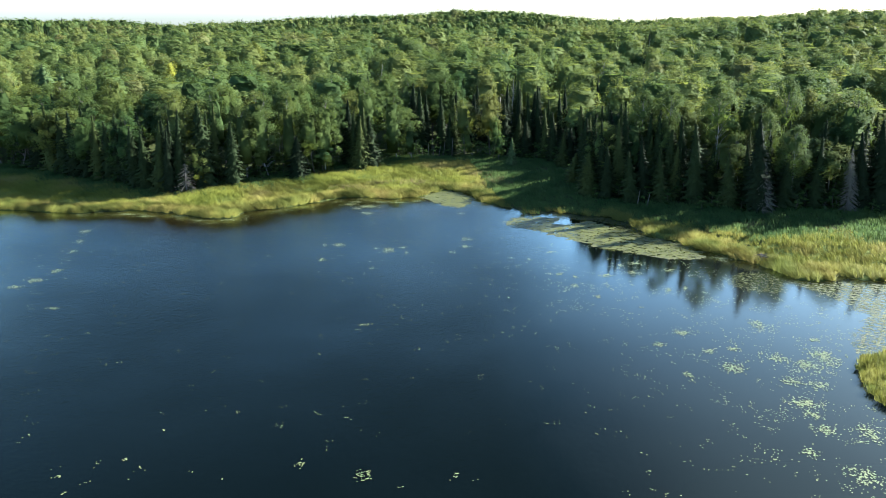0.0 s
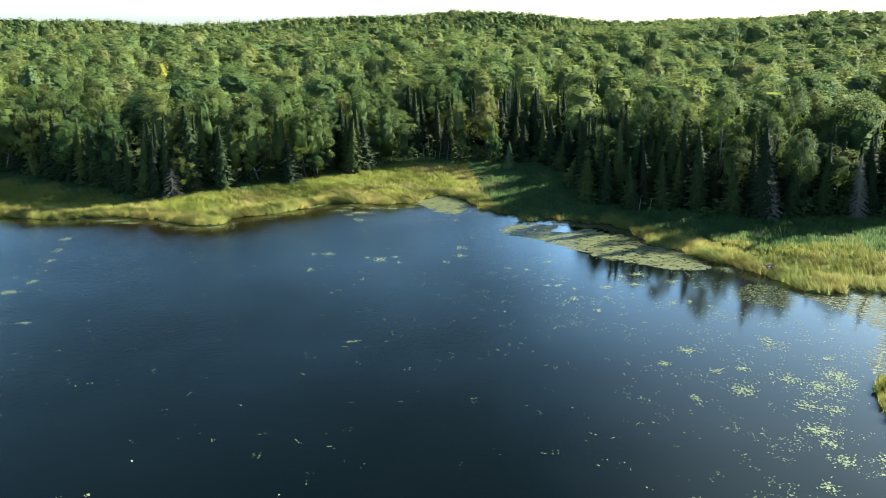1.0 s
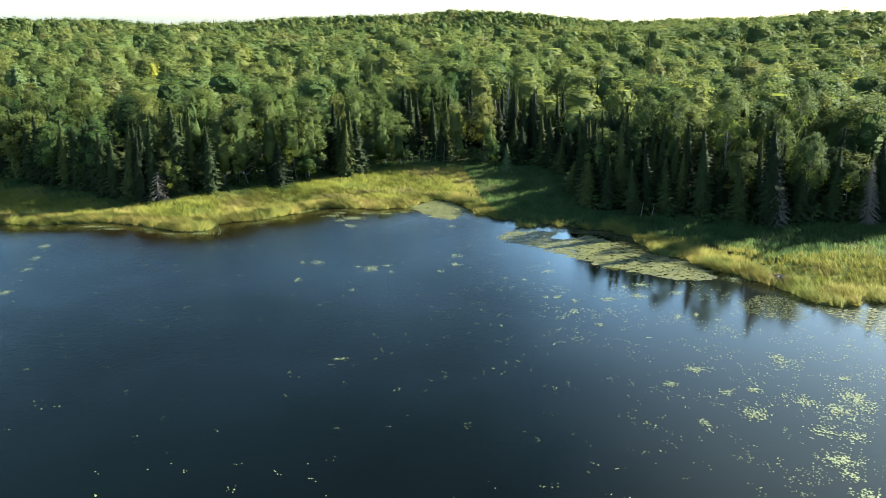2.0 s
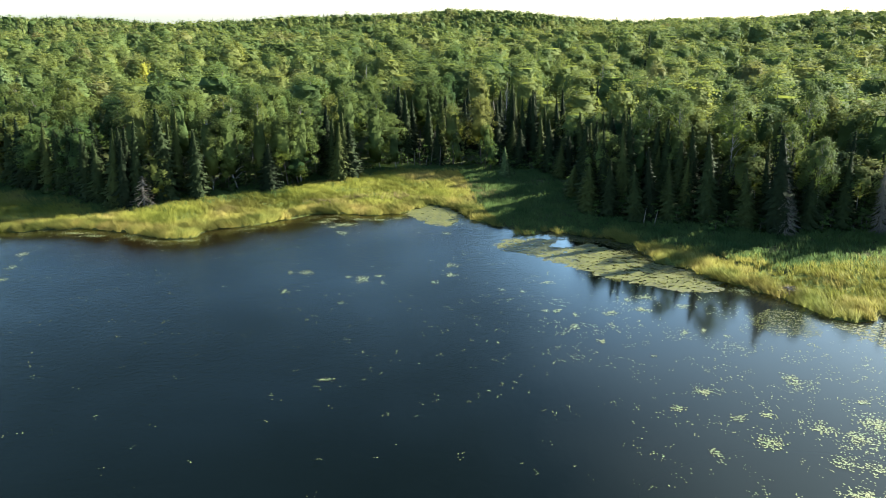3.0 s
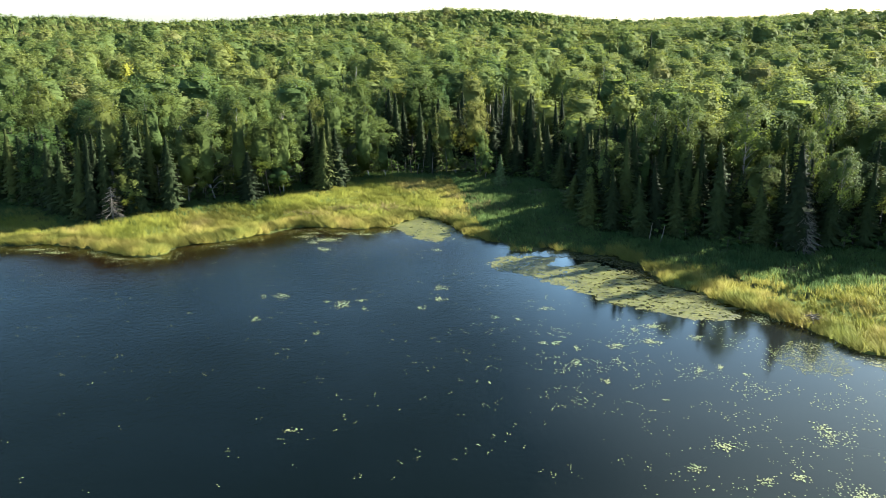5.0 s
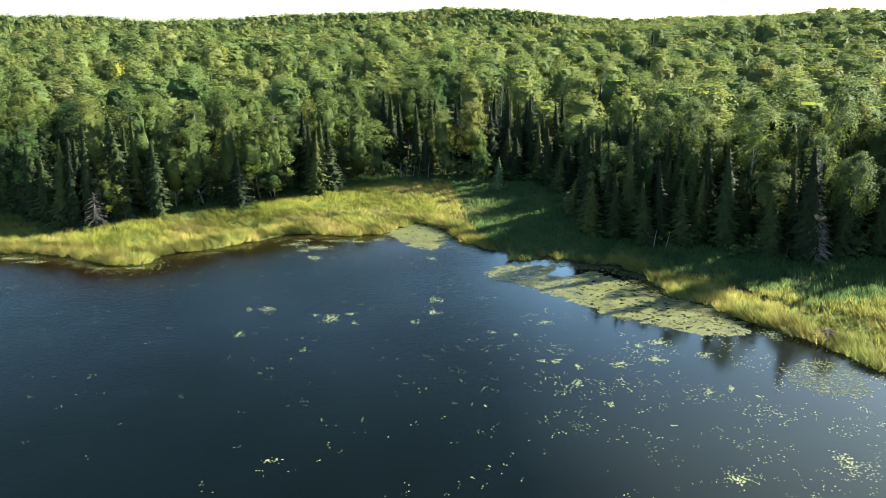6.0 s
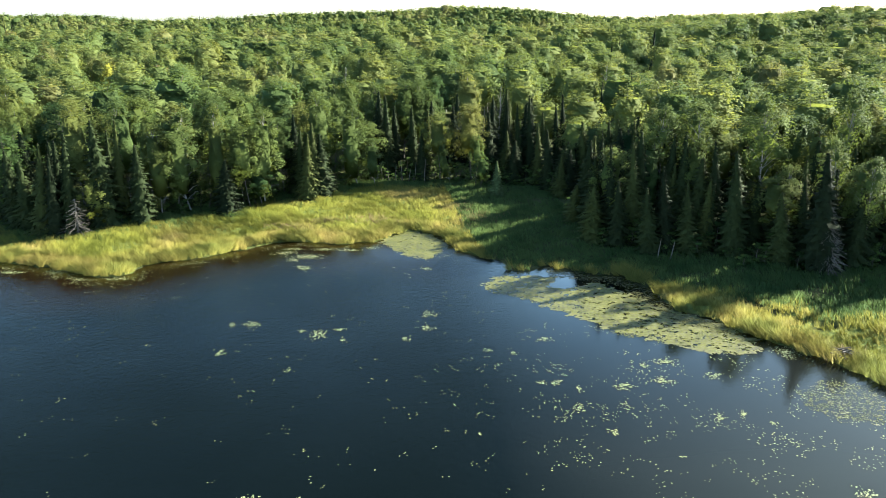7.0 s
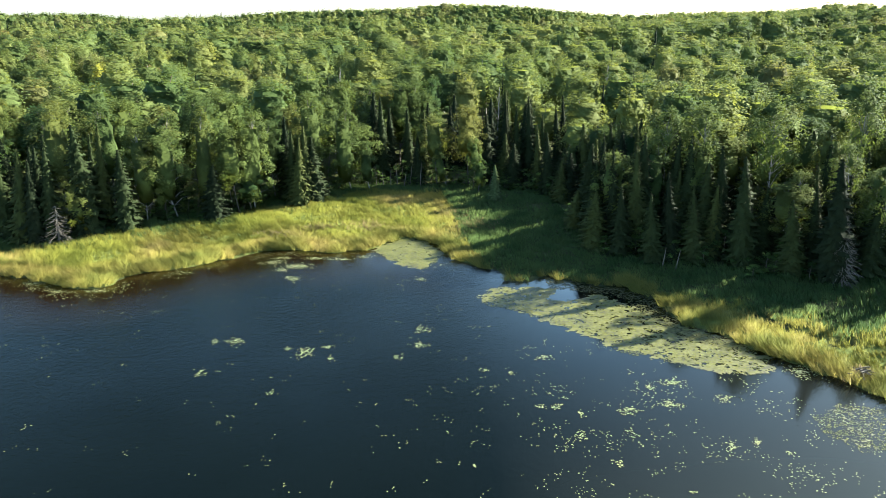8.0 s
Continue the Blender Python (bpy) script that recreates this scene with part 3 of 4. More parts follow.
SPRUCES = [tree_model("spruce", spruce_shape(40 + i, 10, 2.2, 30, 9, power=p, twigs=5, body=(10, 8)), M_BARK, M_SPRUCE) for i, p in enumerate((0.8, 0.9, 1.0, 0.85, 0.95, 0.75))]
BIRCH_MODELS = [tree_model("birch", broadleaf_shape(60 + i, 10, 2.0, 5600, 0.14, base=b, lobes=34, fill=0.2, lump=(0.17, 0.33), core=0.4, uneven=(0.82, 1.12)), M_PALE, M_BIRCH) for i, b in enumerate((0.12, 0.2, 0.08, 0.16, 0.1))]
BIRCH_HIGH = [tree_model("birch", broadleaf_shape(65 + i, 10, 2.0, 4700, 0.14, base=b, lobes=28, lump=(0.2, 0.38), fill=0.3), M_PALE, M_BIRCH) for i, b in enumerate((0.5, 0.56, 0.46))]
ASPEN_HIGH = [tree_model("aspen", broadleaf_shape(75 + i, 10, 2.0, 4300, 0.145, base=b, lobes=26, lump=(0.17, 0.33), core=0.4, uneven=(0.82, 1.12), fill=0.2), M_ASPEN, M_BIRCH) for i, b in enumerate((0.48, 0.54, 0.44))]
ASPEN_MODELS = [tree_model("aspen", broadleaf_shape(70 + i, 10, 2.0, 4700, 0.145, base=b, lobes=30, fill=0.2, lump=(0.17, 0.33), core=0.4, uneven=(0.82, 1.12)), M_ASPEN, M_BIRCH) for i, b in enumerate((0.36, 0.28, 0.42, 0.32))]
SHRUB_MODELS = [tree_model("shrub", broadleaf_shape(90 + i, 10, 2.0, 300, 0.30, base=0.06, lobes=9, rings=(3, 5)), M_BARK, M_SHRUB) for i in range(4)]
MAPLE_MODELS = [tree_model("maple", broadleaf_shape(80 + i, 10, 2.0, 4700, 0.145, base=b, lobes=30, fill=0.2, lump=(0.17, 0.33), core=0.4, uneven=(0.82, 1.12)), M_BARK, M_MAPLE) for i, b in enumerate((0.28, 0.36, 0.2, 0.32, 0.4))]
MAPLE_HIGH = [tree_model("maple", broadleaf_shape(180 + i, 10, 2.0, 4200, 0.145, base=b, lobes=26, fill=0.2, lump=(0.17, 0.33), core=0.4, uneven=(0.82, 1.12)), M_BARK, M_MAPLE) for i, b in enumerate((0.48, 0.54, 0.44))]
SPARSE_MODELS = [tree_model("birch", broadleaf_shape(85 + i, 10, 2.0, 420, 0.15, base=0.45, lobes=17, fill=0.0), M_PALE, M_BIRCH) for i in range(2)]
LABELS = {
    "spruce": "dark green spruce with drooping boughs and thin spire",
    "birch": "yellow-green birch with pale trunk at the forest edge",
    "dead_spruce": "bare grey dead spruce with drooping dry branches",
    "snag": "thin broken grey dead trunk at the forest edge",
    "pine": "tall white pine with flat layered boughs",
    "aspen": "grey-stemmed aspen with loose yellow-green crown",
    "shrub": "low green alder shrub at the forest edge",
    "maple": "green broad-leaved tree with dense rounded crown",
}


def plant(kind, models, x, y, h, r, lean=0.0, label="", sink=0.15):
    trunk_me, crown_me = models[int(rng.integers(len(models)))]
    tree = new(kind)
    tagged(tree, label or LABELS[kind], "shrub" if kind == "shrub" else "tree", group=kind + " plants of the wood")
    z = float(land_z(np.array([x]), np.array([y]))[0]) - sink
    turn = float(rng.uniform(0, 360))
    tree.matrix_world = pose(x, y, z, float(rng.uniform(-2, 2)), math.degrees(math.atan2(lean, h)) * 0.8, 0) @ pose(0, 0, 0, 0, 0, turn) @ Matrix.Diagonal((r / 2, r / 2, h / 10, 1))
    part("trunk", trunk_me, tree)
    if crown_me:
        part("crown", crown_me, tree)
    return tree


for row in SPRUCE_WEST + SPRUCE_COVE + SPRUCE_EAST:
    plant("spruce", SPRUCES, *row)
for row in ((-65.5, 131.6, 12.0, 2.4), (-68.4, 133.2, 11.0, 2.3), (-71.0, 134.0, 12.5, 2.5), (-74.2, 136.0, 12.0, 2.4), (-77.5, 137.6, 13.0, 2.5), (-69.8, 136.6, 13.0, 2.4), (-81.0, 139.4, 12.0, 2.4), (-56.5, 126.8, 11.0, 2.4), (-58.8, 128.6, 12.0, 2.4), (-54.2, 125.6, 10.0, 2.3), (-60.8, 130.2, 12.5, 2.4), (-63.0, 131.0, 11.0, 2.3), (-51.0, 125.6, 9.0, 2.2), (57.0, 107.0, 11.0, 2.3), (54.4, 108.6, 12.5, 2.3), (52.0, 106.4, 10.0, 2.2), (59.2, 111.0, 13.0, 2.3), (63.5, 107.5, 12.0, 2.4), (50.2, 109.4, 11.0, 2.2)):
    plant("spruce", SPRUCES, *row)
for row in BIRCHES_AT:
    plant("birch", BIRCH_HIGH if row[0] > 30 else BIRCH_MODELS, *row)
for row in MAPLES_AT:
    plant("maple", MAPLE_MODELS, *row)


def scatter(y0, y1, step, left, right, jitter=0.42):
    """Planting places in rows between two depths; left and right give the stretch of x at a depth."""
    pts = []
    y = y0
    while y < y1:
        x = left(y) + rng.uniform(0, step)
        while x < right(y):
            pts.append((x + rng.uniform(-jitter, jitter) * step, y + rng.uniform(-jitter, jitter) * step))
            x += step
        y += step * 0.92
    return np.array(pts)


def sun_gap(x, y):
    """The greatest height of a tree that leaves the sun on the cove's meadow."""
    along = y - 0.466 * x
    return (x - float(np.interp(along, (112, 118, 127, 138), (2, 5.4, 10.4, 13.5)))) * 0.56 if 112 < along < 140 and 14 < x < 45 else 20.0


# the first rows of the wood behind its edge
rng = np.random.default_rng(12)
near = scatter(100, 190, 5.2, lambda y: -0.66 * y - 6, lambda y: 0.60 * y + 28)
depth = near[:, 1] - tree_y(near[:, 0])
clear = np.array([np.min(np.hypot(*(FRONT - p).T)) for p in near])
keep = (depth > 2.5) & (depth < 30) & (clear > 2.0) & ((near[:, 0] > 30) | (rng.uniform(size=len(near)) < 0.84))
near, depth = near[keep], depth[keep]
conifer = ripple(near[:, 0], near[:, 1], 9.0, 4.0)
for (x, y), d, c in zip(near, depth, conifer):
    edge = d < 8
    cove = -8 < x < 36 and y > 138
    east = x > 22 and d < 18
    top = sun_gap(x, y)
    if top < 4:
        continue
    if x > 28 and y < 125 and d < 9 and rng.uniform() < 0.5:
        plant("spruce", SPRUCES, x, y, min(top, rng.uniform(4.0, 11.0)), rng.uniform(1.5, 3.0))
    elif c + rng.normal() * 0.5 > (-0.9 if east and x < 39 else -0.9 if cove and x > 6 else -0.3 if cove and d < 16 else -0.4 if east else 0.1 if edge else 0.8):
        plant("spruce", SPRUCES, x, y, min(top, rng.uniform(11, 15) if east and x > 46 or not edge else rng.uniform(7.5, 12.5)), rng.uniform(1.9, 2.9))
    elif rng.uniform() < (0.75 if x > 22 else 0.5):
        plant("aspen", ASPEN_HIGH if x > 22 else ASPEN_MODELS, x, y, min(top, rng.uniform(8, 13) if edge else rng.uniform(12, 16.5)), rng.uniform(2.7, 4.2), rng.uniform(-1, 1))
    else:
        plant("maple", MAPLE_HIGH if edge and x > 22 else MAPLE_MODELS, x, y, min(top, rng.uniform(9, 13) if edge else rng.uniform(12, 16.5)), rng.uniform(3.1, 4.5), rng.uniform(-0.7, 0.7))

for x in np.arange(-95, 72, 0.95):
    x = float(x + rng.uniform(-0.8, 0.8))
    d = float(rng.uniform(0.2, 6.0))
    plant("shrub", SHRUB_MODELS, x, float(tree_y(x)) + d, rng.uniform(1.0, 2.2) + 0.45 * d, rng.uniform(0.8, 1.5) + 0.1 * d)

# young spruces and alders under the east wood
rng = np.random.default_rng(14)
for _ in range(46):
    x, y = float(rng.uniform(24.5, 42)), float(rng.uniform(121, 152))
    kind = int(rng.integers(2))
    if y > tree_y(x) + 1.5 and sun_gap(x, y) > 5:
        plant(("spruce", "maple")[kind], (SPRUCES, MAPLE_MODELS)[kind], x, y, min(sun_gap(x, y), rng.uniform(9, 13)), rng.uniform(2.0, 3.0))
for _ in range(44):
    x = float(rng.uniform(36, 86))
    plant("spruce", SPRUCES, x, float(tree_y(x)) + float(rng.uniform(5, 32)), rng.uniform(7, 11.5), rng.uniform(1.7, 2.4))
for _ in range(60):
    x = float(rng.uniform(30, 86))
    plant("shrub", SHRUB_MODELS, x, float(tree_y(x)) + float(rng.uniform(5, 40)), rng.uniform(2.0, 4.0), rng.uniform(1.3, 2.2))

# the wood's corner east of the bank, which shades the upper meadow
for x, y, h in ((70.4, 105.2, 11.0), (69.6, 107.6, 12.0), (73.0, 106.6, 12.5), (71.6, 110.0, 13.0), (76.0, 108.2, 14.0), (79.0, 109.8, 15.0), (82.0, 111.4, 15.0), (75.0, 111.6, 14.5)):
    plant("spruce", SPRUCES, x, y, h, 3.0)

# dead trees and odd ones: x, y, height, radius
DEAD_BARE = [tree_model("dead_spruce", spruce_shape(200, 10, 2.0, 17, 6, bare=True, power=0.65), M_DEAD, None)]
DEAD_DENSE = [tree_model("dead_spruce", spruce_shape(201 + i, 10, 2.0, 34, 8, bare=True, power=0.8), M_DEAD, None) for i in range(2)]
for x, y, h, r, lean in ((60.7, 103.9, 10.0, 2.0, -1.2), (48.2, 104.4, 8.0, 2.4, -0.8), (-46.2, 122.8, 5.4, 3.0, 0.4), (-65.1, 133.0, 10.0, 1.9, 1.5)):
    plant("dead_spruce", DEAD_DENSE if x > 0 else DEAD_BARE, x, y, h, r, lean)
# paler needles than the other spruces: sunlight put into their colour
YOUNG_SPRUCE = [tree_model("spruce", spruce_shape(250, 10, 2.2, 26, 9, power=0.9, twigs=6), M_BARK, M_PINE)]
plant("spruce", YOUNG_SPRUCE, 13.2, 140.8, 6.0, 1.6, -0.1, "young spruce alone on the meadow, its needles coloured pale for sunlight")
SNAG = [(tube([(0, 0, -0.3), (0.1, 0, 5), (0.0, 0.2, 10)], [0.5, 0.4, 0.12], 6), None)]
SNAG = [(quad_mesh("snag_trunk", SNAG[0][0], [M_DEAD]), None)]
for x, y, h in ((31.2, 112.5, 2.7), (32.6, 111.9, 2.6), (-6.2, 150.3, 3.8), (-5.0, 150.6, 2.6), (-3.8, 150.2, 3.2), (-2.6, 150.8, 4.2), (-1.6, 150.4, 2.8), (-0.6, 150.7, 3.6), (1.2, 150.2, 4.4)):
    plant("snag", SNAG, x, y, h, 0.34, rng.uniform(-0.6, 0.6))
plant("birch", SPARSE_MODELS, -15.6, 182.4, 18.6, 2.6, 0.3, "tall birch with bare white upper trunk")
for row in ((-67.7, 140.0, 9.8, 3.0, 0.8), (46.0, 210.0, 16.5, 3.0, 0.0), (15.5, 170.0, 15.6, 3.2, 0.2), (60.5, 124.0, 17.5, 2.6, -0.4), (-55.0, 196.0, 16.0, 2.8, 0.4)):
    plant("birch", SPARSE_MODELS, *row, "half-bare birch with pale branching limbs")
YELLOW_MODELS = [tree_model("yellow_maple", broadleaf_shape(230, 10, 2.0, 1500, 0.24, base=0.2, lobes=20), M_BARK, M_YELLOW)]
plant("maple", YELLOW_MODELS, -83.4, 220.3, 15.4, 3.8, 0.5, "maple crown already turned bright yellow")
PINE_MODELS = [tree_model("pine", spruce_shape(240, 10, 2.0, 15, 9, skirt=0.3, power=0.45, twigs=10, body=(5, 6)), M_BARK, M_PINE)]
plant("pine", PINE_MODELS, -99.0, 178.0, 18.5, 5.0, 1.0)
plant("pine", PINE_MODELS, -92.0, 172.0, 16.5, 4.6, 0.6)

# ================= the wood behind, to the skyline =================


def woods(name, pts, models, label, seed, wide=1.0, tall=(10.5, 17.0)):
    """One mesh of all the trees at pts. models: points, triangles, normals and material of each triangle."""
    r2 = np.random.default_rng(seed)
    zz = land_z(pts[:, 0], pts[:, 1])
    mix = ripple(pts[:, 0], pts[:, 1], 22.0, 1.0)
    vs, fs, ns, ms, tints, base = [], [], [], [], [], 0
    pick = np.where(mix + r2.normal(size=len(pts)) * 0.55 > 1.0, 1, 0)
    for (x, y), z, con in zip(pts, zz, pick):
        v, f, n, mi = models[con][int(r2.integers(len(models[con])))]
        h, r = (r2.uniform(11, 16), r2.uniform(1.6, 2.3)) if con else (r2.uniform(*tall) + 1.6 * float(ripple(x, y, 14.0, 5.0)), r2.uniform(2.6, 4.6) * wide)
        a = r2.uniform(0, 2 * np.pi)
        turn = np.array([[math.cos(a), -math.sin(a), 0], [math.sin(a), math.cos(a), 0], [0, 0, 1]])
        vs.append((v * np.array([r / 2, r / 2, h / 10])) @ turn.T + np.array([x, y, z - 0.2]))
        ns.append(n @ turn.T)
        fs.append(f + base)
        base += len(v)
        ms.append(mi)
        tints.append(np.full(len(f), np.clip(r2.uniform(0.0, 0.9) + 0.3 * ripple(x, y, 26.0, 9.0), 0, 0.96) if r2.uniform() > 0.006 else 1.0))
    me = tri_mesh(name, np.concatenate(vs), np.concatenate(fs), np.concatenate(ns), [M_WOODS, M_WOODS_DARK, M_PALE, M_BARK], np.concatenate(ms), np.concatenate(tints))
    return tagged(new(name, me), label, "forest", kind="stuff")


def joined(shape, leaf_index, wood_index):
    wood, crown = shape
    stem = split(wood)
    stem = loose(stem, unit(np.cross(stem[:, 1] - stem[:, 0], stem[:, 2] - stem[:, 0])))
    v, f, n = together([stem, crown])
    index = np.full(len(f), leaf_index)
    index[:len(stem[1])] = wood_index
    return v, f, n, index


MID = [[joined(broadleaf_shape(100 + i, 10, 2.0, 2050, 0.175, base=b, lobes=38, limbs=False, sides=4, fill=0.0, lump=(0.17, 0.32), shell=(0.3, 1.15), round_lobe=0.25, core=0.6, uneven=(0.9, 1.08)), 0, 2 if i % 3 == 0 else 3) for i, b in enumerate((0.42, 0.48, 0.36, 0.52, 0.44, 0.4, 0.46, 0.5))],
       [joined(spruce_shape(120 + i, 10, 2.0, 16, 6, skirt=0.3, sides=3, twigs=2, body=(7, 7)), 1, 3) for i in range(3)]]
FAR = [[joined(broadleaf_shape(140 + i, 10, 2.0, 700, 0.24, base=0.35, lobes=26, limbs=False, sides=3, fill=0.0, lump=(0.18, 0.34), shell=(0.3, 1.15), round_lobe=0.25, core=0.6, uneven=(0.9, 1.08)), 0, 3) for i in range(8)],
       [joined(spruce_shape(160 + i, 10, 2.0, 10, 5, skirt=0.45, sides=3, twigs=1, body=(5, 6)), 1, 3) for i in range(3)]]
FARTHEST = [[joined(broadleaf_shape(150 + i, 10, 2.0, 120, 0.42, base=0.15, lobes=12, limbs=False, sides=3, fill=0.0, lump=(0.2, 0.36), shell=(0.3, 1.15), round_lobe=0.25, core=0.64, uneven=(0.88, 1.08)), 0, 3) for i in range(8)],
            [joined(spruce_shape(170 + i, 10, 2.0, 8, 4, skirt=0.5, sides=3, twigs=1, body=(4, 5)), 1, 3) for i in range(3)]]
mid = scatter(125, 265, 8.0, lambda y: -0.66 * y - 6, lambda y: 0.62 * y + 12)
md = mid[:, 1] - tree_y(mid[:, 0])
mid = mid[(md >= 30)]
ODD = np.array([(-15.6, 182.4), (-83.4, 220.3), (-99.0, 178.0), (-92.0, 172.0), (46.0, 210.0), (-55.0, 196.0)])   # odd trees keep a clearing in front
lane = unit(np.array([2.0, 15.0]) - ODD)     # towards the lake
ahead = mid[:, None, :] - ODD
along, beside = (ahead * lane).sum(-1), ahead[..., 0] * lane[:, 1] - ahead[..., 1] * lane[:, 0]
mid = mid[~np.any((np.abs(beside) < 4.2) & (along > -4) & (along < 27), axis=1)]
woods("forest_trees", mid, MID, "mixed green birch, maple and spruce wood on rising ground", 5, 1.34, (11.0, 18.5))
far = scatter(265, 430, 10.4, lambda y: -0.65 * y - 6, lambda y: 0.63 * y + 8)
skyline = scatter(430, 730, 9.4, lambda y: -0.65 * y - 6, lambda y: 0.63 * y + 8)
hill = (skyline[:, 0] > 110) & (skyline[:, 1] < 540)      # the eastern hill, closer than the skyline
far, skyline = np.concatenate([far, skyline[hill]]), skyline[~hill]
woods("far_woods", far, FAR, "distant green mixed forest over low hills", 6, 1.7, (12.5, 17.5))
woods("skyline_woods", skyline, FARTHEST, "green forest along the skyline of low hills", 7, 1.55, (12.5, 14.5))

# ================= meadow grass =================


def blades(px, py, r3, tall, width, count, lean_scale, droop=0.5):
    """Tufts of bent sedge blades at the points: count blades each, leaning with the wind and with the tussock."""
    n = len(px)
    pz = land_z(px, py) - 0.03
    ang = 1.3 * ripple(px, py, lean_scale, 3.0) + 2.6
    # each blade is shaded with the tussock that it stands in
    def heap(x, y):
        return ripple(x, y, 1.0, 7.0) + 0.6 * ripple(x, y, 0.45, 3.0)
    slope = np.stack([heap(px - 0.2, py) - heap(px + 0.2, py), heap(px, py - 0.2) - heap(px, py + 0.2)], 1) * 0.22
    out, soft = [], []
    for _ in range(count):
        a = ang + r3.normal(size=n) * 0.85
        h = tall * r3.uniform(0.55, 1.2, n) * (1 + 0.4 * ripple(px, py, 0.6, 8.0))
        l = h * droop * r3.uniform(0.4, 1.3, n)
        face = r3.uniform(0, np.pi, n)
        sx, sy = np.cos(face) * width / 2, np.sin(face) * width / 2
        ox, oy = r3.normal(size=n) * 0.12, r3.normal(size=n) * 0.12
        bx, by = px + ox, py + oy
        b0 = np.stack([bx - sx, by - sy, pz], 1)
        b1 = np.stack([bx + sx, by + sy, pz], 1)
        t0 = np.stack([bx + l * np.cos(a) + sx * 0.5, by + l * np.sin(a) + sy * 0.5, pz + h], 1)
        t1 = np.stack([bx + l * 1.25 * np.cos(a) - sx * 0.3, by + l * 1.25 * np.sin(a) - sy * 0.3, pz + h * 0.93], 1)
        out.append(np.stack([b0, b1, t0 + (t1 - t0) * 0.5], 1))
        soft.append(unit(np.concatenate([slope, np.ones((n, 1))], 1) + np.stack([np.cos(a), np.sin(a), 0 * a], 1) * 0.25 + r3.normal(size=(n, 3)) * 0.15))
    tris, soft = np.concatenate(out), np.concatenate(soft)
    tris = facing(tris, np.tile((0.3, -1.0, 0.2), (len(tris), 1)))     # the grass turns to the open lake
    return tris.reshape(-1, 3), np.arange(3 * len(tris)).reshape(-1, 3), np.repeat(soft, 3, axis=0)




def build_meadow():
    r3 = np.random.default_rng(21)
    px, py = r3.uniform(-100, 78, 230000), r3.uniform(76, 152, 230000)
    d, _ = shore_distance(px, py)
    keep = (d > 0.05) & (py < tree_y(px) + 2.5) & (signed_distance(px, py, CHANNEL) > 0.3) & (np.hypot(px - 40.7, py - 86.3) > 0.9) & (np.abs(px - 2) < 0.66 * py + 8)
    px, py, d = px[keep], py[keep], d[keep]
    thin = r3.uniform(size=len(px)) < 0.72 + 0.4 * ripple(px, py, 2.2, 6.0)
    px, py, d = px[thin], py[thin], d[thin]
    # dark green blades carry the wood's shade over the meadow in their colour
    shaded_herb = (tree_y(px) - py < herb_shade_reach(px) + 3.0 * ripple(px, py, 3.0, 2.0) + r3.normal(size=len(px)) * 1.2) & (d > np.where((px > 5) & (px < 25), 0.3, 2.0))
    me = tri_mesh("wood_edge_herbs", *blades(px[shaded_herb], py[shaded_herb], r3, 0.6, 0.09, 7, 4.0), [M_SHADED_HERB])
    tagged(new("wood_edge_herbs", me), "deep green herbs along the forest edge, darkened for the meadow's shade", "undergrowth", kind="stuff")
    px, py, d = px[~shaded_herb], py[~shaded_herb], d[~shaded_herb]
    bank = d < 3.0
    me = tri_mesh("meadow_grass", *blades(px[~bank], py[~bank], r3, 0.62, 0.058, 8, 5.0, 0.75), [M_GRASS])
    tagged(new("meadow_grass", me), "yellow-green sedge meadow between lake and forest", "grass", kind="stuff")
    me = tri_mesh("bank_grass", *blades(px[bank], py[bank], r3, 0.8, 0.06, 14, 2.0, 0.95), [M_BANK])
    tagged(new("bank_grass", me), "tall bright sedge overhanging the lake edge", "grass", kind="stuff")
    qx, qy = r3.uniform(34, 50, 9000), r3.uniform(46, 62, 9000)
    k = signed_distance(qx, qy, ISLAND) + 0.25 * ripple(qx, qy, 0.4, 1.0) < -0.2
    me = tri_mesh("islet_grass", *blades(qx[k], qy[k], r3, 0.5, 0.06, 10, 3.0), [M_ISLET])
    tagged(new("islet_grass", me), "bright sedge on a small islet in the lake", "grass", kind="stuff")


build_meadow()


def dry_patch(x, y, a, b, count):
    """A flattened patch of dead brown sedge."""
    r3 = np.random.default_rng(int(1000 + x * 7 + y))
    px, py = x + r3.normal(size=count) * a, y + r3.normal(size=count) * b
    me = tri_mesh("dry_sedge", *blades(px, py, r3, 0.55, 0.09, 3, 1.0, droop=1.2), [M_DRY])
    tagged(new("dry_sedge", me), "flattened brown dead sedge in the meadow", "grass", kind="stuff")


for spot in ((-4.8, 130.5, 2.6, 1.3, 420), (6.4, 135.5, 2.0, 1.6, 220), (-13.0, 129.5, 1.6, 0.6, 200), (9.5, 130.5, 1.8, 0.9, 260), (-17.5, 127.0, 1.5, 0.6, 180), (40.7, 86.5, 0.6, 0.4, 160)):
    dry_patch(*spot)

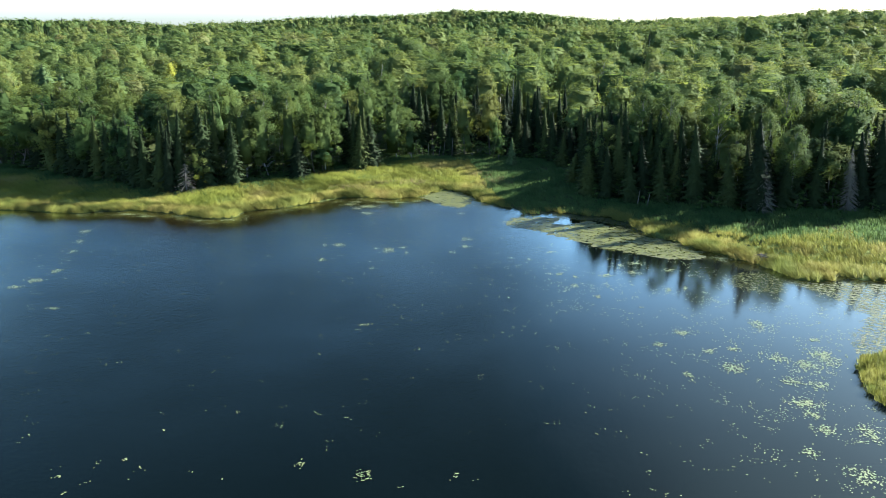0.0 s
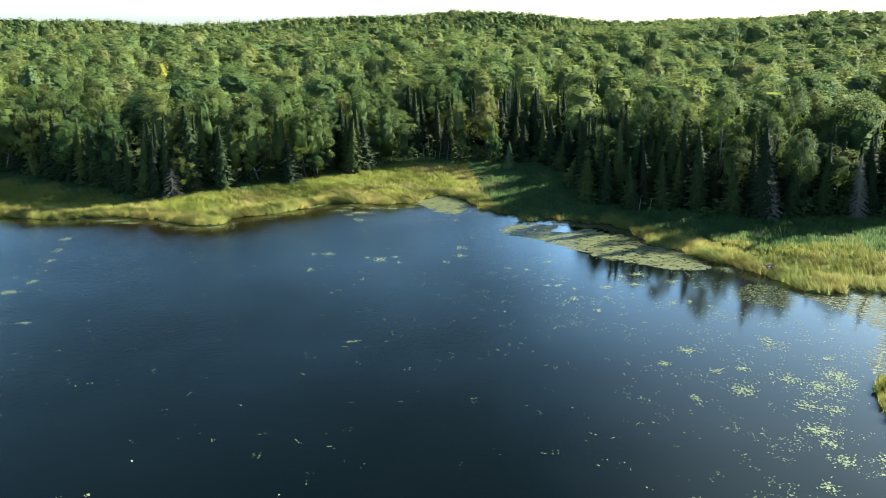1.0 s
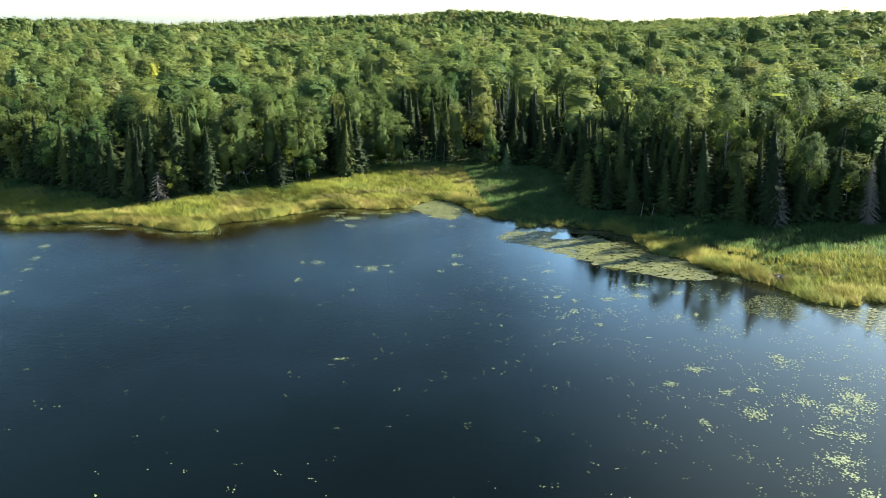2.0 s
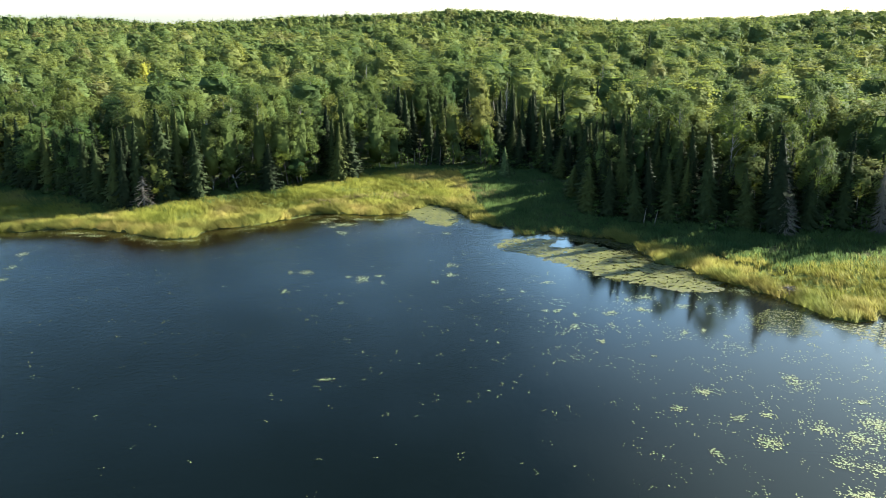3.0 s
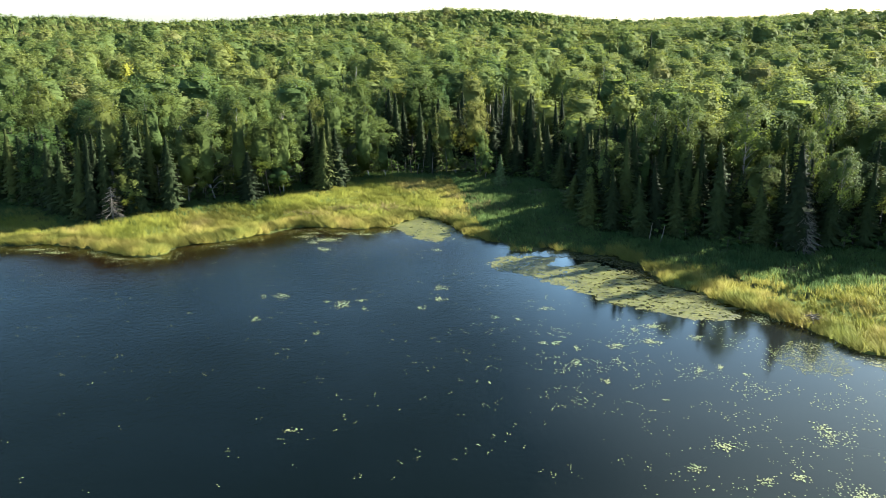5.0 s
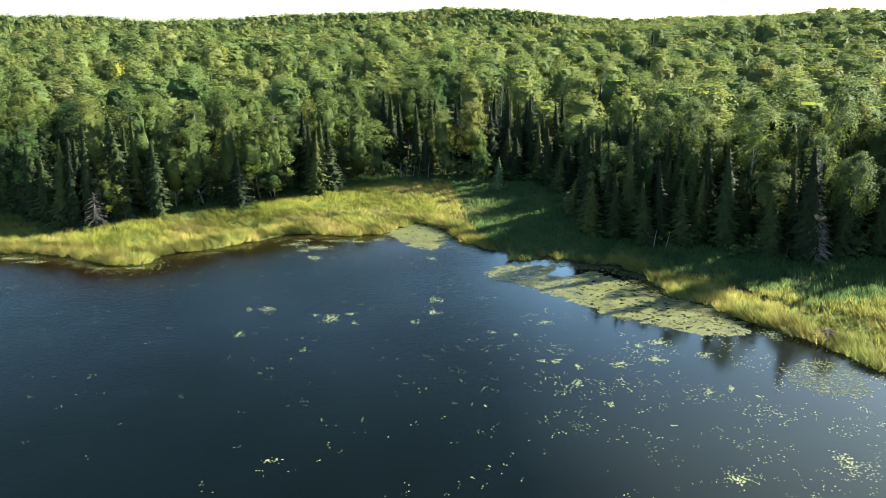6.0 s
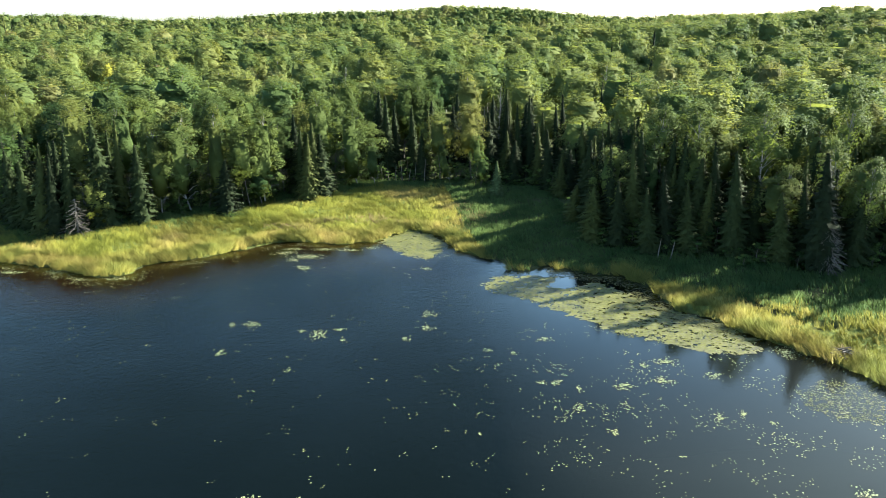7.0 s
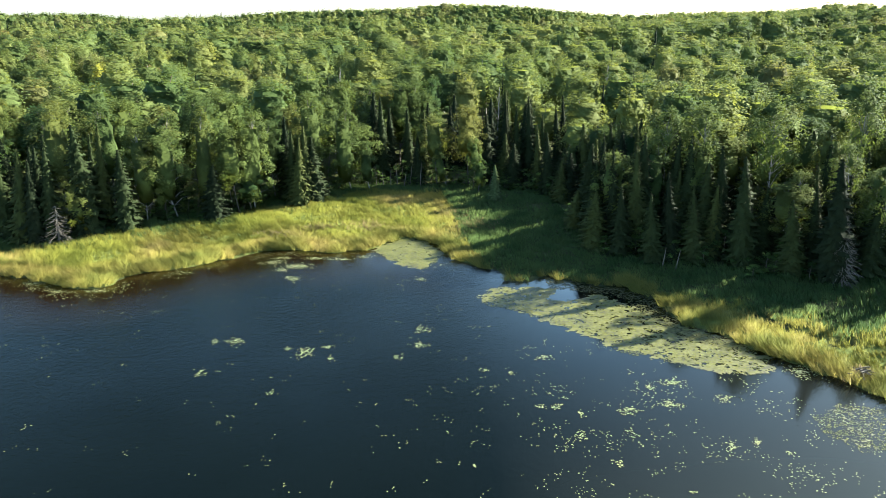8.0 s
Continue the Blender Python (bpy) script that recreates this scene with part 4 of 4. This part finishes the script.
# ================= floating leaves =================


def pads(px, py, r4, size, z=0.015):
    """Round floating leaves with six corners and a notch, lying on the water."""
    n = len(px)
    turn, s = r4.uniform(0, 2 * np.pi, n), size * r4.uniform(0.6, 1.3, n)
    tilt = r4.normal(size=(n, 2)) * 0.06
    ring = []
    for k, rr in enumerate((0.25, 1.0, 1.05, 1.0, 1.05, 1.0)):
        a = turn + k * np.pi / 3
        dx, dy = s * rr * np.cos(a), s * rr * np.sin(a)
        ring.append(np.stack([px + dx, py + dy, z + np.abs(tilt[:, 0] * dx + tilt[:, 1] * dy)], 1))
    r = np.stack(ring, 1)
    return np.concatenate([r[:, [0, 1, 2, 3]], r[:, [0, 3, 4, 5]]])


def patch_points(r4, ring, count):
    a = np.array(ring)
    px, py = r4.uniform(a[:, 0].min(), a[:, 0].max(), count), r4.uniform(a[:, 1].min(), a[:, 1].max(), count)
    k = signed_distance(px, py, ring) + 0.5 * ripple(px, py, 0.7, 4.0) < 0
    return px[k], py[k]


# rows: x, y, half width, half depth
LILIES_SOUTH = [(-8.5, 67.5, 0.8, 0.4), (-6.0, 42.0, 0.7, 0.8), (-10.6, 43.3, 0.5, 0.4), (0.6, 41.9, 0.4, 0.3), (-26.0, 40.2, 0.3, 0.2), (-27.3, 42.0, 0.4, 0.2), (-23.4, 44.0, 0.2, 0.2), (-22.0, 47.8, 0.2, 0.2),
                (-50.5, 81.1, 1.4, 0.8), (-51.7, 79.0, 0.9, 0.6), (-49.5, 84.5, 0.7, 0.9), (-43.4, 72.2, 0.9, 0.4), (-54.4, 102.1, 0.9, 0.9), (-52.8, 97.0, 0.7, 0.8), (-51.4, 92.5, 0.7, 0.8), (-13.3, 115.8, 2.4, 1.1), (-16.4, 117.4, 1.5, 1.0)]
LILIES_EAST = [(26.4, 44.4, 0.8, 0.7), (28.9, 47.4, 1.1, 1.0), (25.9, 57.5, 1.1, 1.2), (23.6, 65.1, 1.0, 0.7), (20.5, 62.5, 0.8, 0.6), (24.8, 61.0, 0.8, 0.7), (27.3, 61.5, 0.8, 0.6), (30.8, 59.4, 1.2, 1.0), (21.4, 56.3, 0.5, 0.8),
               (29.9, 55.1, 1.2, 0.9), (31.9, 54.3, 1.2, 0.8), (32.7, 57.9, 1.3, 1.4), (35.0, 59.6, 1.5, 2.2), (29.1, 51.3, 1.6, 1.1), (29.1, 49.6, 0.7, 0.9), (31.9, 67.0, 0.9, 1.4), (35.9, 63.3, 0.7, 0.6), (32.0, 46.8, 0.8, 1.6), (28.7, 41.6, 1.2, 1.5)]
LILIES_MIDDLE = [(-7.9, 92.1, 1.1, 1.2), (-9.7, 93.0, 0.5, 0.5), (-6.0, 93.3, 0.7, 0.5), (-5.4, 91.0, 0.4, 0.6), (2.9, 97.0, 0.9, 0.8), (2.6, 93.6, 1.0, 0.7), (0.8, 91.1, 0.6, 0.6), (-9.5, 84.8, 0.5, 0.4), (-16.5, 88.4, 0.5, 0.9),
                 (19.6, 81.8, 1.0, 0.8), (23.2, 82.6, 1.0, 0.9), (24.3, 86.1, 1.2, 0.7), (22.2, 85.4, 0.6, 0.5), (27.7, 83.5, 0.8, 0.8), (27.8, 77.2, 0.5, 0.7), (25.8, 76.9, 0.5, 0.7), (29.6, 75.9, 0.4, 0.5), (17.1, 74.9, 0.4, 0.7)]
LILIES_NORTH = [(21.2, 71.7, 0.3, 0.2), (7.0, 74.7, 0.2, 0.2), (-17.1, 94.6, 0.5, 0.6), (-15.2, 94.6, 0.8, 0.9), (-12.8, 111.4, 1.0, 1.0), (-14.8, 114.6, 0.9, 0.8), (2.3, 111.0, 0.7, 0.6), (8.6, 88.6, 0.5, 0.4), (10.8, 88.1, 0.2, 0.7),
                (14.2, 91.0, 0.9, 0.6), (13.9, 82.4, 0.6, 0.6), (15.7, 81.2, 0.4, 0.6), (15.2, 78.4, 0.5, 0.9), (12.8, 82.4, 0.5, 0.4), (36.2, 87.8, 1.2, 1.6), (-43.1, 110.6, 1.7, 1.0), (-39.1, 107.8, 0.8, 0.5),
                (-15.5, 119.0, 1.6, 0.6), (-11.5, 118.8, 1.6, 0.7), (-8.0, 118.4, 1.6, 0.6), (-5.2, 119.2, 1.0, 0.6), (-12.6, 115.8, 0.9, 0.6), (-13.5, 112.0, 0.6, 0.5), (-52.0, 111.8, 2.0, 0.7), (-48.5, 110.4, 2.0, 0.6), (-34.6, 107.9, 1.4, 0.5)]
r4 = np.random.default_rng(31)
LEAVES = [quad_mesh("leaf", pads(np.zeros(1), np.zeros(1), r4, 0.085, 0.012 + 0.004 * i), [M_PAD]) for i in range(6)]
for x, y, a, b in LILIES_SOUTH + LILIES_EAST + LILIES_MIDDLE + LILIES_NORTH:
    n = max(6, int(a * b * 80))
    lily = new("pond_lily")
    lily.location = (x, y, 0.0)
    tagged(lily, "cluster of yellow-green pond lily leaves on dark water", "water lily", group="lily clusters on the lake")
    for u, v in r4.normal(size=(n, 2)) * 0.44:
        leaf = part("leaf", LEAVES[int(r4.integers(len(LEAVES)))], lily)
        k = float(r4.uniform(0.6, 1.3))
        leaf.matrix_basis = pose(u * a, v * b, 0, 0, 0, float(r4.uniform(0, 360))) @ Matrix.Diagonal((k, k, 1, 1))

MAT_EAST = [(9.1, 104.8), (10.5, 107.8), (14.4, 108.4), (17.8, 107.7), (16.1, 104.7), (18.2, 103.9), (22.4, 106.2), (24.7, 103.0), (26.9, 100.0), (29.5, 97.2), (33.3, 93.5), (34.1, 91.0), (34.0, 88.3), (31.6, 87.3), (28.0, 88.4),
            (25.5, 90.0), (23.8, 91.1), (21.5, 92.1), (19.9, 94.5), (17.1, 97.3), (14.6, 100.2), (11.9, 102.0), (10.1, 102.9)]
MAT_COVE = [(-4.2, 122.2), (-1.6, 126.3), (0.3, 128.0), (2.7, 125.2), (4.8, 121.6), (4.2, 117.5), (2.2, 114.3), (-1.0, 116.8), (-3.3, 120.3)]
MAT_POINT = [(41.0, 79.1), (45.4, 78.6), (52, 78), (54, 70), (46, 62), (41.0, 60.8), (38.9, 60.5), (39.3, 62.3), (44.6, 69.0), (43.5, 73.7)]
MAT_SHOAL = [(33.6, 80.5), (36.4, 82.6), (40.5, 81.5), (39, 76), (36.9, 75.7), (34.1, 76.8), (33.2, 78.2)]


def algae_sheet(ring, cell, hole, grain=1.0):
    """A thin floating sheet with a ragged edge and holes, made of small cells."""
    a = np.array(ring)
    gx, gy = np.meshgrid(np.arange(a[:, 0].min() - 1, a[:, 0].max() + 1, cell), np.arange(a[:, 1].min() - 1, a[:, 1].max() + 1, cell))
    gx, gy = gx.ravel(), gy.ravel()
    k = (signed_distance(gx, gy, ring) + 0.55 * ripple(gx, gy, 0.55, 4.0) + 0.35 * ripple(gx, gy, 0.2, 1.0) < 0) & (ripple(gx, gy, 0.33 * grain, 6.0) + 0.7 * ripple(gx, gy, 0.11 * grain, 2.0) < hole)
    gx, gy = gx[k], gy[k]
    c = cell / 2
    return np.stack([np.stack([gx + sx * c, gy + sy * c, np.full(len(gx), 0.012)], 1) for sx, sy in ((-1, -1), (1, -1), (1, 1), (-1, 1))], 1)


for ring, hole, thick, fine in ((MAT_EAST, 0.6, 34, False), (MAT_COVE, 1.1, 34, False), (MAT_POINT, -0.15, 40, True), (MAT_SHOAL, -0.95, 42, True)):
    tagged(new("floating_algae", quad_mesh("floating_algae", algae_sheet(ring, 0.1 if fine else 0.16, hole, 0.5 if fine else 1.0), [M_ALGAE])), "yellow-green algae mat floating by the bank", "algae", kind="stuff")
    span = np.ptp(np.array(ring), axis=0)
    px, py = patch_points(r4, ring, int(span[0] * span[1] * thick))
    tagged(new("mat_leaves", quad_mesh("mat_leaves", pads(px, py, r4, 0.042 if fine else 0.062, 0.02), [M_MATPAD])), "small floating leaves crowded on the algae mat", "lily pads", kind="stuff")


def stray_pads():
    """Single leaves over the open water, denser towards the sheltered side."""
    px, py = r4.uniform(-70, 60, 70000), r4.uniform(30, 122, 70000)
    d, isl = shore_distance(px, py)
    dens = 0.022 + 0.05 * np.exp(-((px - 6) / 9) ** 2 - ((py - 80) / 12) ** 2) + 0.26 * np.clip((px - 8) / 22, 0, 1) * np.clip(1.2 - np.abs(py - 66) / 40, 0, 1) + 0.22 * np.exp(-((px - 14) / 7) ** 2 - ((py - 80) / 9) ** 2) + 0.25 * np.exp(-((px - 30) / 5) ** 2 - ((py - 51) / 12) ** 2) + 0.55 * np.exp(-(d + 1.4) ** 2 / 2.2) * (px < 8)
    dens += 0.06 * np.exp(-((px + 52) / 4) ** 2 - ((py - 92) / 12) ** 2)
    dens *= np.clip(0.55 + 0.9 * ripple(px, py, 1.6, 2.5), 0.05, 2)
    k = (d < -0.2) & (isl > 0.2) & (r4.uniform(size=len(px)) < dens)
    px, py = np.repeat(px[k], 4), np.repeat(py[k], 4)
    few = r4.uniform(size=len(px)) < 0.7
    px, py = px[few] + r4.normal(size=few.sum()) * 0.22, py[few] + r4.normal(size=few.sum()) * 0.22
    me = quad_mesh("scattered_lily_pads", pads(px, py, r4, 0.052), [M_PAD])
    tagged(new("scattered_lily_pads", me), "single yellow-green lily leaves scattered over the lake", "lily pads", kind="stuff")
    px, py = r4.uniform(17, 33, 9000), r4.uniform(92, 112, 9000)
    d, _ = shore_distance(px, py)
    k = (d < 0.0) & (d > -2.6)
    px, py = px[k], py[k]
    mx, my = patch_points(r4, MAT_EAST, 9000)
    m = ripple(mx, my, 0.9, 3.5) + 0.5 * ripple(mx, my, 0.3, 1.5) > 1.05      # clumps on the mat
    px, py = np.concatenate([px, mx[m]]), np.concatenate([py, my[m]])
    me = quad_mesh("dark_pads", pads(px, py, r4, 0.09, 0.028), [M_DARKPAD])
    tagged(new("dark_pads", me), "dark decaying leaves along the shaded bank and its mat", "lily pads", kind="stuff")


stray_pads()


def stick_pile(x, y):
    """A heap of grey driftwood sticks on the bank."""
    r5 = np.random.default_rng(51)
    z = float(land_z(np.array([x]), np.array([y]))[0])
    heap = new("stick_pile")
    heap.location = (x, y, z)
    tagged(heap, "heap of grey driftwood sticks in the sedge", "driftwood")
    for _ in range(26):
        a, l = r5.uniform(0, np.pi), r5.uniform(0.5, 1.1)
        c = np.array([r5.normal() * 0.35, r5.normal() * 0.3, r5.uniform(0.05, 0.5)])
        d = np.array([math.cos(a) * l, math.sin(a) * l, r5.uniform(-0.25, 0.25)])
        part("stick", quad_mesh("stick", tube([c - d, c + d * 0.2, c + d], [0.05, 0.045, 0.02], 5), [M_DEAD]), heap)


stick_pile(40.7, 86.7)
